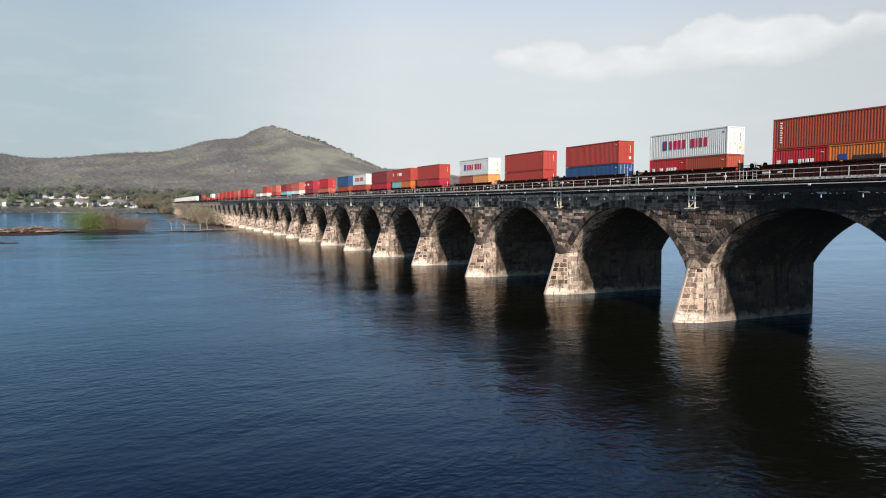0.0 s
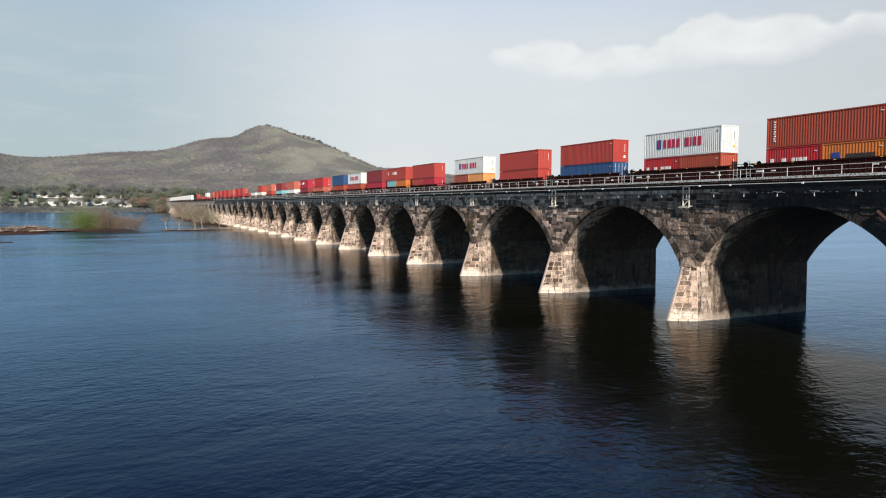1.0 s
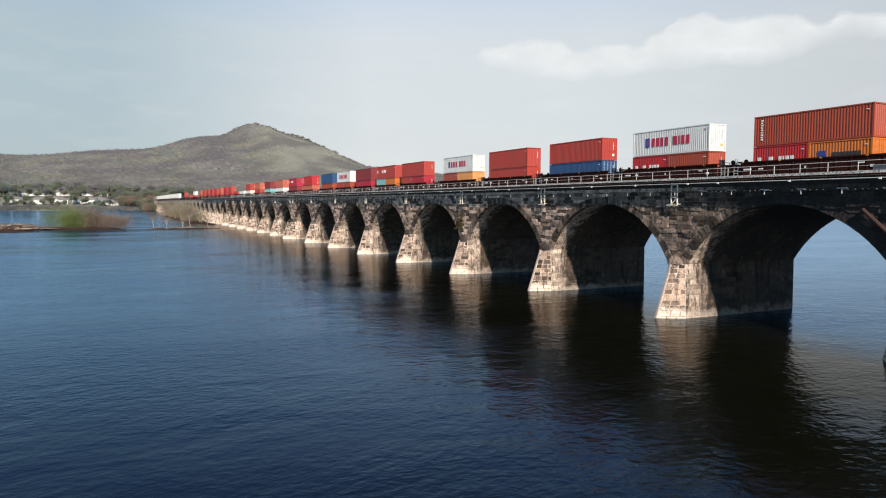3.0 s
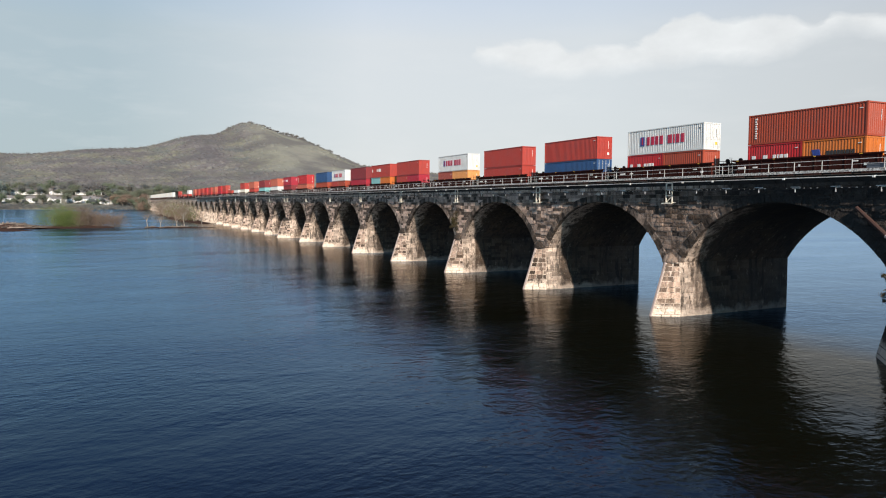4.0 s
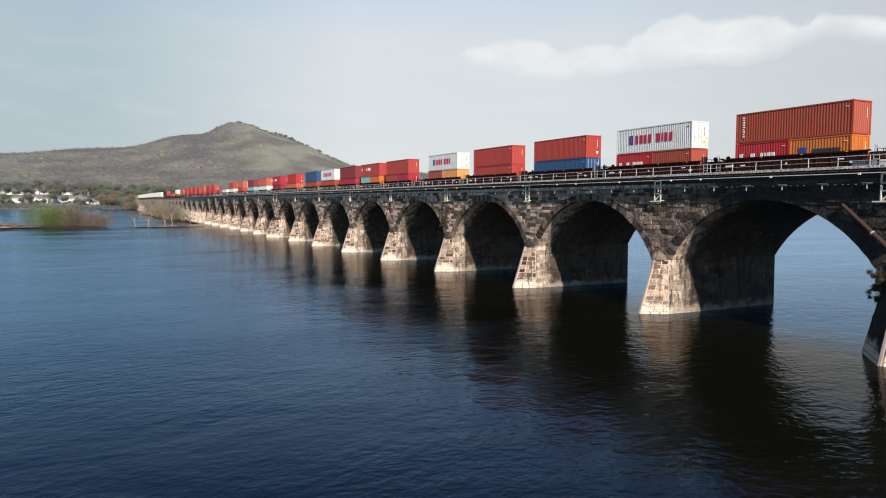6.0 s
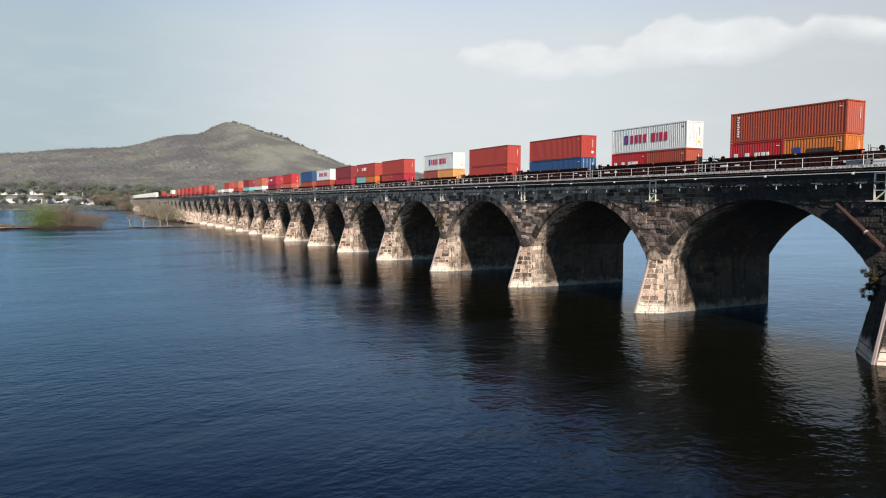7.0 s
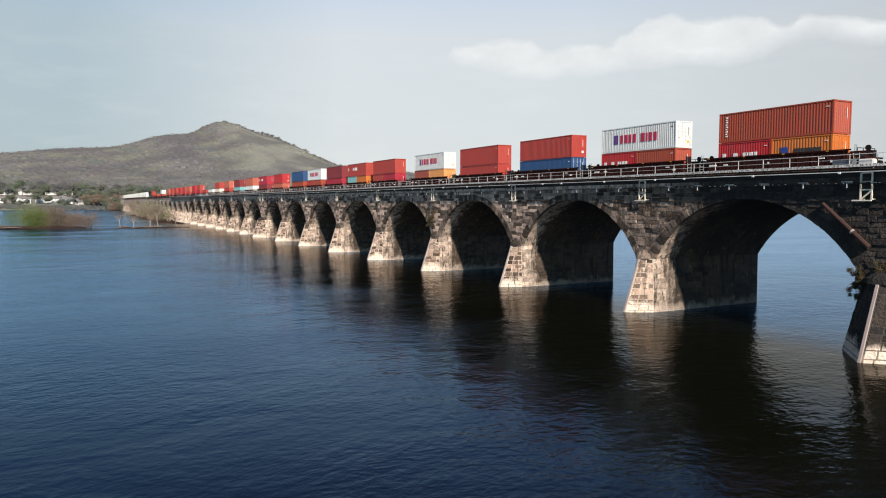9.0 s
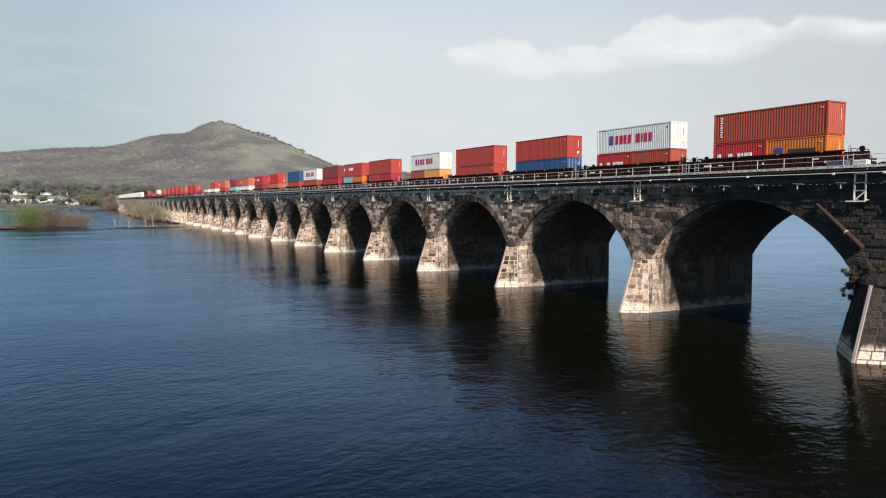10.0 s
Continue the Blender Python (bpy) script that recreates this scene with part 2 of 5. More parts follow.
INSULATOR = painted("white_porcelain", (0.70, 0.70, 0.68), 0.35, 0.2)
BALLAST = painted("grey_ballast", (0.16, 0.15, 0.14), 0.95, 0.5)
RAIL = painted("worn_rail", (0.18, 0.13, 0.10), 0.4, 0.5, 0.6)
CAR_RED = painted("oxide_red_car", (0.030, 0.0075, 0.006), 0.9, 0.6, 0.0, 0.3, 0.08)
CAR_DARK = painted("black_car", (0.014, 0.011, 0.010), 0.9, 0.5, 0.0, 0.3, 0.1)
CAR_YELLOW = painted("ochre_car", (0.13, 0.060, 0.022), 0.8, 0.6, 0.0, 0.3)
WHEEL = painted("wheel_steel", (0.06, 0.05, 0.045), 0.5, 0.5, 0.6)
WOOD = painted("bleached_driftwood", (0.32, 0.25, 0.20), 0.9, 0.5)
TIMBER = painted("weathered_timber", (0.045, 0.019, 0.014), 0.9, 0.5)
BARK = painted("grey_bark", (0.15, 0.12, 0.095), 0.95, 0.6)
PALE_BARK = painted("pale_bark", (0.28, 0.25, 0.21), 0.9, 0.4)
HOUSE_WHITE = painted("white_siding", (0.78, 0.78, 0.76), 0.7, 0.2)
HOUSE_ROOF = painted("grey_shingle", (0.17, 0.16, 0.16), 0.9, 0.3)
HOUSE_GLASS = painted("dark_pane", (0.04, 0.05, 0.06), 0.2, 0.1)

# water: sky blue put into the gloss tint, short wind ripples over slow swell
WATER, n, b = material("river_water")
p = position(n)
stretch = n.add("Mapping", {0: p, 2: (0, 0, radians(-25)), 3: (1.0, 1.35, 1.0)}).outputs[0]
rip = n.noise(1.5, 3, 0.5, stretch, 0.3)
chop = n.noise(0.6, 3, 0.5, stretch, 0.3)
swell = n.noise(0.15, 4, 0.5, stretch, 0.4)
gust = n.ramp(n.noise(0.020, 6, 0.62, n.add("Mapping", {0: p, 2: (0, 0, radians(-25)), 3: (1.0, 2.4, 1.0)}).outputs[0]), (0.36, 0.35), (0.62, 1.3))
height = n.math("ADD", n.math("MULTIPLY", n.math("ADD", rip, n.math("MULTIPLY", chop, 1.1)), gust), n.math("MULTIPLY", swell, 2.4))
n.tree.nodes.remove(b)
wave = n.add("Bump", {"Height": height, "Strength": 1.0, "Distance": 0.038}).outputs[0]
depth = n.add("BsdfDiffuse", {"Color": (0.0032, 0.0034, 0.0019, 1), "Normal": wave})
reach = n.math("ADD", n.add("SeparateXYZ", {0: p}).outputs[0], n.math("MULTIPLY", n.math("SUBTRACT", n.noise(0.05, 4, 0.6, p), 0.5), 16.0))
# reflections near the bridge are dimmed and browned in the gloss colour
reflection_dim = n.ramp(n.math("MULTIPLY", n.math("ADD", reach, 36.0), 1 / 60), (0.08, 0.0), (0.40, 1.0), (0.52, 1.0), (0.74, 0.2))
tint = n.mix(reflection_dim, (0.46, 0.695, 1.0), (0.53, 0.51, 0.48))
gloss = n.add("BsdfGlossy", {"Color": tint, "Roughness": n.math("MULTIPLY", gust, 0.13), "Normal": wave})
shine = n.math("MULTIPLY", n.math("POWER", n.add("Fresnel", {"IOR": 1.33, "Normal": wave}).outputs[0], 1.35), 1.55, True)
blend = n.add("MixShader", {0: shine, 1: depth.outputs[0], 2: gloss.outputs[0]})
out = next(k for k in n.tree.nodes if k.type == "OUTPUT_MATERIAL")
n.tree.links.new(blend.outputs[0], out.inputs[0])

# land: spring grass, leaf litter, bare earth and shingle
LAND, n, b = material("spring_ground")
p = position(n)
c = n.mix(n.ramp(n.noise(0.006, 6, 0.6, p), (0.42, 0.0), (0.6, 1.0)), (0.158, 0.162, 0.126), (0.165, 0.154, 0.134))
c = n.mix(n.ramp(n.noise(0.05, 6, 0.65, p), (0.4, 0.0), (0.7, 0.7)), c, (0.148, 0.145, 0.122))
feed(n, b, Base_Color=c, Roughness=0.95, Specular_IOR_Level=0.1)
bumped(n, b, n.noise(0.2, 6, 0.6, p), 0.6, 1.5)
SHINGLE = painted("wet_gravel", (0.050, 0.029, 0.023), 0.95, 0.5, gloss=0.03)

# budding woods: every crown has its own tone, whole stands flush green or stay mauve-brown
WOODS, n, b = material("spring_woods")
sp = n.add("SeparateXYZ", {0: position(n)}).outputs
flat = n.add("CombineXYZ", {0: sp[0], 1: sp[1]}).outputs[0]
crown = n.add("TexVoronoi", {"Vector": flat, "Scale": 0.085, "Randomness": 1.0}).outputs["Color"]
pick = n.add("SeparateColor", {0: crown}).outputs
stand = n.noise(0.0085, 4, 0.6, flat)
# bare-twig mauves, blued for distance haze in the base colour
c = n.mix(n.ramp(pick[0], (0.15, 0.0), (0.85, 1.0)), (0.086, 0.081, 0.088), (0.124, 0.118, 0.118))
c = n.mix(n.math("MULTIPLY", n.ramp(stand, (0.40, 0.05), (0.60, 0.95)), n.ramp(pick[1], (0.25, 0.35), (0.75, 1.0))), c, n.mix(n.ramp(pick[2], (0.55, 0.0), (0.9, 1.0)), (0.116, 0.121, 0.092), (0.152, 0.153, 0.108)))
c = n.mix(n.ramp(n.noise(0.012, 4, 0.6, n.add("Mapping", {0: flat, 1: (900, 300, 0)}).outputs[0]), (0.50, 0.0), (0.66, 0.65)), c, (0.066, 0.082, 0.084))
# thin young growth on the open shoulder of the hill
off = n.math("DIVIDE", n.math("SUBTRACT", sp[0], n.math("ADD", n.math("MULTIPLY", sp[1], 0.1), 230.0)), 135.0)
young = n.math("ADD", n.math("SUBTRACT", 1.0, n.math("MULTIPLY", off, off)), n.math("MULTIPLY", n.math("SUBTRACT", n.noise(0.012, 5, 0.65, flat), 0.5), 2.2))
c = n.mix(n.math("MULTIPLY", n.math("MULTIPLY", young, 1.2, True), n.ramp(n.math("MULTIPLY", sp[1], 0.0004), (0.56, 0.0), (0.66, 0.85), (0.868, 0.85), (0.892, 0.0))), c, n.mix(stand, (0.172, 0.165, 0.150), (0.165, 0.176, 0.134)))
c = n.mix(n.ramp(n.noise(0.35, 5, 0.7, position(n)), (0.40, 0.25), (0.62, 0.0)), c, (0.090, 0.084, 0.084))
low = n.math("ADD", n.math("MULTIPLY", sp[1], -1 / 420), n.math("ADD", n.math("MULTIPLY", stand, 1.2), n.math("ADD", 2.75, n.math("MULTIPLY", n.math("SUBTRACT", n.math("MULTIPLY", sp[0], -1 / 300), 0.40, True), 2.6))))
c = n.mix(n.math("MULTIPLY", low, 0.75, True), c, n.mix(n.ramp(pick[2], (0.2, 0.0), (0.8, 1.0)), (0.058, 0.076, 0.074), (0.098, 0.096, 0.086)))
c = n.mix(n.ramp(n.noise(0.007, 4, 0.55, flat), (0.43, 0.62), (0.56, 0.0)), c, (0.066, 0.063, 0.069))
feed(n, b, Base_Color=c, Roughness=0.95, Specular_IOR_Level=0.05)
soft_shaded(n, b, 1.15)
BROW_LEAF = foliage("grey_budding_twigs", (0.125, 0.122, 0.118), (0.160, 0.155, 0.135), (0.14, 0.13, 0.128), 0.05)
WOODS_GREEN = foliage("fresh_green", (0.055, 0.100, 0.020), (0.125, 0.180, 0.036), (0.10, 0.12, 0.045), 0.2)
BANK_GREEN = foliage("pale_spring_leaf", (0.066, 0.092, 0.064), (0.115, 0.140, 0.085), (0.105, 0.105, 0.08), 0.1)
BRUSH = foliage("budding_brush", (0.150, 0.102, 0.080), (0.175, 0.140, 0.090), (0.13, 0.095, 0.08), 0.3)
MOSS = foliage("dry_creeper", (0.040, 0.034, 0.015), (0.075, 0.058, 0.025), (0.06, 0.043, 0.025), 0.8)


# ---- building helpers ----
def mesh_of(name, verts, faces, mat, smooth=False):
    me = bpy.data.meshes.new(name)
    me.from_pydata([tuple(v) for v in verts], [], [tuple(f) for f in faces])
    me.materials.append(mat)
    if smooth:
        me.polygons.foreach_set("use_smooth", [True] * len(me.polygons))
    me.update()
    return me


def part(name, bm, mat, parent, label="", kind=""):
    """Links a bmesh, or (verts, faces), as one mesh object under a thing or a part."""
    if isinstance(bm, tuple):
        me = mesh_of(name, *bm, mat)
    elif isinstance(bm, bpy.types.Mesh):
        me = bm
    else:
        me = bpy.data.meshes.new(name)
        bm.to_mesh(me)
        bm.free()
        me.materials.append(mat)
    ob = new(name, me)
    ob.parent = parent
    return tagged(ob, label, kind=kind)


def thing(name, label, category, group="", kind="", at=(0, 0, 0), turn=0.0):
    ob = tagged(new(name), label, category, group, kind)
    ob.empty_display_size = 0.2
    ob.matrix_basis = pose(*at, 0, 0, turn)
    return ob


BOX_FACES = ((0, 3, 2, 1), (4, 5, 6, 7), (0, 1, 5, 4), (1, 2, 6, 5), (2, 3, 7, 6), (3, 0, 4, 7))


class Soup:
    """Gathers plain pieces into one part."""

    def __init__(self):
        self.v, self.f = [], []

    def piece(self, verts, faces=BOX_FACES):
        k = len(self.v)
        self.v += [tuple(x) for x in verts]
        self.f += [tuple(i + k for i in f) for f in faces]
        return self

    def box(self, x0, x1, y0, y1, z0, z1):
        return self.piece([(x, y, z) for z in (z0, z1) for x, y in ((x0, y0), (x1, y0), (x1, y1), (x0, y1))])

    def bar(self, a, b, r, sides=6, r2=None):
        """A round or square bar from a to b."""
        a, b = Vector(a), Vector(b)
        d = (b - a).normalized()
        u = d.orthogonal().normalized()
        v = d.cross(u)
        r2 = r if r2 is None else r2
        k = len(self.v)
        for c, q in ((a, r), (b, r2)):
            for i in range(sides):
                g = 2 * math.pi * (i + 0.5) / sides
                self.v.append(tuple(c + q * (math.cos(g) * u + math.sin(g) * v)))
        for i in range(sides):
            j = (i + 1) % sides
            self.f.append((k + i, k + j, k + sides + j, k + sides + i))
        self.f.append(tuple(k + i for i in reversed(range(sides))))
        self.f.append(tuple(k + sides + i for i in range(sides)))
        return self

    def done(self):
        return (self.v, self.f)


# ---- ground, hills, water ----
def hill_height(x, y):
    """Height of the land: river bed, far bank and the wooded ridge behind it."""
    ridge = (114.5 + 43.8 * np.exp(-((x + 520) / 150) ** 2) + 28.9 * np.exp(-((x + 50) / 170) ** 2) + 75 * np.exp(-((x - 205) / 135) ** 2)
             + 98 * np.exp(-((x - 354) / 80) ** 2) + 82 * np.exp(-((x - 474) / 80) ** 2) + 24 * np.exp(-((x - 572) / 60) ** 2)
             + 4.2 * np.exp(-((x - 780) / 170) ** 2))
    ridge = ridge * (1 - 0.85 / (1 + np.exp(-(x - 1050) / 90)))
    s = np.clip((y - 1230) / (2300 - 1230), 0, None)
    front = np.where(s < 1, 0.5 - 0.5 * np.cos(np.pi * np.clip(s, 0, 1) ** 0.95), np.exp(-((s - 1) * 1.3) ** 2))
    bank = 6.4 / (1 + np.exp(-(y - 1015 - 10 * np.sin(x * 0.013) - 0.02 * x) / 6)) - 3.2 + 18.0 * np.clip((y - 1022) / 135, 0, 1)
    south = 8.0 / (1 + np.exp((y + 330) / 9))
    return bank + south + (ridge - 12.5) * front


gx, gy = np.linspace(-2600, 2600, 200), np.concatenate([np.linspace(-1500, 900, 60), np.linspace(920, 3400, 150), np.linspace(3450, 4600, 12)])
GX, GY = np.meshgrid(gx, gy)
GZ = hill_height(GX, GY)
rough = np.array([[noise.noise((x * 0.006, y * 0.006, 3.0)) + 0.4 * noise.noise((x * 0.02, y * 0.02, 7.0)) for x in gx] for y in gy])
GZ += rough * np.clip((GZ - 6) / 60, 0, 1) * 9
nx = len(gx)
gf = [(r * nx + c, r * nx + c + 1, (r + 1) * nx + c + 1, (r + 1) * nx + c) for r in range(len(gy) - 1) for c in range(nx - 1)]
ground = tagged(new("ground", mesh_of("ground", np.stack([GX, GY, GZ], -1).reshape(-1, 3).tolist(), gf, LAND, True)),
                "river bed, grassy far bank and wooded ridge beyond", "ground", kind="structure")
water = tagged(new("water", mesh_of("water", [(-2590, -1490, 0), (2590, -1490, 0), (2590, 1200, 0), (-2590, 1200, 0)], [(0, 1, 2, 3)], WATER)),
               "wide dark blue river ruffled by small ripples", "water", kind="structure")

# ---- the viaduct ----
SPAN, PIER_W, WIDE_W, WIDTH = 21.92, 2.34, 4.24, 15.9     # arch opening at the springing, pier thicknesses there, bridge's breadth
SPRING, RISE, TOP = 5.5, 6.15, 12.95
R_IN = ((SPAN / 2) ** 2 + RISE ** 2) / (2 * RISE)
Z_C = SPRING + RISE - R_IN
RING = 0.82
FIRST, LAST = -5, 39


def pier_width(k):
    return WIDE_W if k % 8 == 7 else PIER_W


def pier_y(k):
    """Middle of pier k along the bridge."""
    y = 0.0
    for i in range(abs(k)):
        a = i if k > 0 else -i
        c = a + (1 if k > 0 else -1)
        y += SPAN + (pier_width(a) + pier_width(c)) / 2
    return y if k >= 0 else -y


PIERS = {k: pier_y(k) for k in range(FIRST, LAST + 1)}
viaduct = thing("stone_viaduct", "long sooty sandstone arch railway viaduct across the river", "bridge")


def bay_mesh(k):
    """Spandrels, barrel and half piers above the springing, from pier k to the next."""
    y0, y1 = PIERS[k], PIERS[k + 1]
    a, c = y0 + pier_width(k) / 2, y1 - pier_width(k + 1) / 2
    mid, half = (a + c) / 2, (c - a) / 2
    g = math.asin(half / R_IN)
    pts = [(y0, SPRING)] + [(mid + R_IN * math.sin(t), Z_C + R_IN * math.cos(t)) for t in np.linspace(-g, g, 33)] + [(y1, SPRING)]
    v, f, n = [], [], len(pts)
    for x in (0.0, WIDTH):
        v += [(x, y, z) for y, z in pts] + [(x, y, TOP) for y, z in pts]
    for i in range(n - 1):
        f.append((i, n + i, n + i + 1, i + 1))
        f.append((2 * n + i, 2 * n + i + 1, 3 * n + i + 1, 3 * n + i))
        f.append((i, i + 1, 2 * n + i + 1, 2 * n + i))
        f.append((n + i, 3 * n + i, 3 * n + i + 1, n + i + 1))
    f.append((0, 2 * n, 3 * n, n))
    f.append((n - 1, 2 * n - 1, 4 * n - 1, 3 * n - 1))
    return v, f


NOSE_LOW, NOSE_HIGH, FOOT = 2.62, 0.80, 0.36


def nose_foot(k):
    """Cutwater reach at the water and at its head, and batter of the pier's foot."""
    return (3.52, 1.75, 1.45) if k % 8 == 7 else (NOSE_LOW, NOSE_HIGH, FOOT)


def pier_mesh(k):
    """A pier with battered, pointed cutwaters, from the river bed to the springing."""
    w, v = pier_width(k) / 2, []
    out_low, out_high, foot = nose_foot(k)
    levels = [-3.2] + list(np.linspace(0.0, SPRING - 0.1, 14)) + [SPRING]
    y = PIERS[k]
    for z in levels:
        t = z / SPRING
        h = w + foot * (1 - min(1, max(0, t)))
        far = w + 0.06 * (1 - min(1, max(0, t)))
        nose = out_low + (out_high - out_low) * t if z < SPRING else 0.02
        v += [(-nose, y - 0.14, z), (0, y - h, z), (WIDTH, y - far, z), (WIDTH + 0.05, y, z), (WIDTH, y + far, z), (0, y + h, z), (-nose, y + 0.14, z)]
    f, n = [], 7
    for r in range(len(levels) - 1):
        for i in range(n):
            j = (i + 1) % n
            f.append((r * n + i, r * n + j, (r + 1) * n + j, (r + 1) * n + i))
    f.append(tuple((len(levels) - 1) * n + i for i in range(n)))
    return v, f


BAY, PIER = {}, {}
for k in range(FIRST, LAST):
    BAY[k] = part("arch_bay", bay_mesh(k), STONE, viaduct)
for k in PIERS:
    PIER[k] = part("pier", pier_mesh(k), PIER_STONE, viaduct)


def nosing_mesh(k):
    """Pale plate along the cutwater's leading edge."""
    out_low, out_high, _ = nose_foot(k)
    y = PIERS[k]
    low, high = -out_low - 0.04, -out_high - 0.04
    v = []
    for x, z in ((low - 0.05 * 3, -0.35), (high, SPRING - 0.02)):
        v += [(x - 0.05, y - 0.10, z), (x + 0.35, y - 0.16, z), (x + 0.35, y + 0.16, z), (x - 0.05, y + 0.10, z)]
    return v, list(BOX_FACES)


for k in PIERS:
    part("nosing", nosing_mesh(k), NOSING, PIER[k], "pale ice plate along the leading edge")

def cap_mesh(k):
    """Rounded capstone from the cutwater's head back to the wall."""
    w, y = pier_width(k) / 2, PIERS[k]
    v, f, n, rows = [], [], 12, 5
    for r in range(rows):
        t = r / (rows - 1)
        up, out = math.sin(t * math.pi / 2), math.cos(t * math.pi / 2)
        for i in range(n + 1):
            a = math.pi * i / n
            v.append((-0.06 - (nose_foot(k)[1] + 0.02) * math.sin(a) * out, y + (w * 0.86) * math.cos(a) * max(out, 0.02), SPRING - 0.03 + 1.0 * up * (0.75 + 0.25 * math.sin(a))))
    for r in range(rows - 1):
        for i in range(n):
            f.append((r * (n + 1) + i, r * (n + 1) + i + 1, (r + 1) * (n + 1) + i + 1, (r + 1) * (n + 1) + i))
    return v, f


for k in PIERS:
    if k < 16:
        part("capstone", cap_mesh(k), RING_PIECE, PIER[k], "rounded sooty capstone")

# coping, ballast walls and deck
Y_END, Y_FAR = PIERS[FIRST], PIERS[LAST]
s = Soup().box(-0.22, 0.75, Y_END, Y_FAR, TOP + 0.003, TOP + 0.30).box(WIDTH - 0.75, WIDTH + 0.22, Y_END, Y_FAR, TOP + 0.003, TOP + 0.30)
part("coping", s.done(), STONE, viaduct, "dark projecting stone coping")
s = Soup().box(0.05, 0.45, Y_END, Y_FAR, TOP + 0.304, 13.86).box(WIDTH - 0.45, WIDTH - 0.05, Y_END, Y_FAR, TOP + 0.304, 13.86)
part("ballast_wall", s.done(), DARK_STEEL, viaduct)
part("ballast", Soup().box(0.453, WIDTH - 0.453, Y_END, Y_FAR, TOP + 0.004, 13.72).done(), BALLAST, viaduct, "grey crushed-stone ballast")

# land abutment at the far end
part("abutment", Soup().box(-0.3, WIDTH + 0.3, Y_FAR + 0.004, Y_FAR + 320, -3.0, 13.7).done(), STONE, viaduct)

TRACKS = (2.55, 6.67, 10.8)
for x in TRACKS:
    track = thing("railway_track", "rusty steel rails on the ballasted deck", "track", "tracks on the viaduct", at=(x, 0, 13.72))
    for side in (-0.72, 0.72):
        s = Soup().box(side - 0.07, side + 0.07, Y_END, Y_FAR + 318, 0.10, 0.12).box(side - 0.012, side + 0.012, Y_END, Y_FAR + 318, 0.12, 0.22)
        s.box(side - 0.036, side + 0.036, Y_END, Y_FAR + 318, 0.22, 0.262)
        part("rail", s.done(), RAIL, track)
    s = Soup()
    for y in np.arange(-120, 330, 0.62):
        s.box(-1.25, 1.25, y - 0.11, y + 0.11, -0.06, 0.10)
    part("sleepers", s.done(), TIMBER, track, kind="stuff")

# ---- walkway with its rail, cables and frames ----
walkway = thing("side_walkway", "cantilevered walkway with galvanised pipe railing along the viaduct", "walkway")
W_OUT, W_Z = -1.10, 14.0
WALK_END = 420.0
s = Soup()
for y in np.arange(Y_END, WALK_END, 3.2):
    s.box(W_OUT, 0.03, y + 0.008, y + 3.192, W_Z + 0.06, W_Z + 0.14)
part("grating", s.done(), GALVANISED, walkway)
s = Soup().box(W_OUT - 0.05, W_OUT - 0.004, Y_END, WALK_END, W_Z - 0.02, W_Z + 0.19)
part("fascia", s.done(), MESH_PLATE, walkway, "pale perforated edge plate")
s = Soup().bar((W_OUT, Y_END, W_Z + 0.93), (W_OUT, WALK_END, W_Z + 0.93), 0.024)
part("top_rail", s.done(), GALVANISED, walkway)
s = Soup().bar((W_OUT, Y_END, W_Z + 0.55), (W_OUT, WALK_END, W_Z + 0.55), 0.013)
part("middle_rail", s.done(), GALVANISED, walkway)
post = mesh_of("post", *Soup().bar((0, 0, 0.141), (0, 0, 0.95), 0.028, 6).box(-0.06, 0.06, -0.08, 0.08, 0.141, 0.17).done(), GALVANISED)
strut = mesh_of("strut", *Soup().box(0.0, 1.05, -0.05, 0.05, -0.12, 0.055).bar((0.06, 0, -0.12), (1.05, 0, -0.68), 0.05, 4).done(), DARK_STEEL)
y = -110.0
while y < 300:
    ob = part("post", post, None, walkway)
    ob.location = (W_OUT, y + 0.15, W_Z)
    ob = part("bracket", strut, None, walkway)
    ob.location = (W_OUT, y + 0.15, W_Z)
    y += 2.5
# conduits under the walkway
part("conduit", Soup().bar((W_OUT + 0.02, Y_END, 13.62), (W_OUT + 0.02, WALK_END, 13.62), 0.035).done(), GALVANISED, walkway)
lamp_box = mesh_of("junction_box", *Soup().box(-0.06, 0.06, -0.09, 0.09, -0.10, 0.06).done(), INSULATOR)
for i in range(40):
    ob = part("junction_box", lamp_box, None, walkway)
    ob.location = (W_OUT - 0.03, -60.0 + 6.4 * i + 1.3 * (i % 3), 13.60)
part("messenger", Soup().bar((-0.80, Y_END, 12.86), (-0.80, WALK_END, 12.86), 0.018).done(), DARK_STEEL, walkway)
dash = mesh_of("cable_clip", *Soup().box(-0.015, 0.015, -0.06, 0.06, -0.013, 0.013).done(), GALVANISED)
for i in (j for j in range(290) if (j // 3) % 3 != 1):
    ob = part("cable_clip", dash, None, walkway)
    ob.location = (-0.80, -30.0 + 0.55 * i + 0.05 * (i % 3), 12.80)
part("cable", Soup().bar((-0.75, Y_END, 12.77), (-0.75, WALK_END, 12.77), 0.03).done(), DARK_STEEL, walkway)
arm = mesh_of("cable_arm", *Soup().box(-0.04, 0.04, -0.42, 0.42, 0.10, 0.15).box(-0.03, 0.03, -0.03, 0.03, -0.32, 0.099).box(-0.03, 0.75, -0.03, 0.03, 0.02, 0.08).done(), GALVANISED)
for i in range(90):
    ob = part("cable_arm", arm, None, walkway)
    ob.location = (-0.75, -98.0 + 3.62 * i, 12.78)


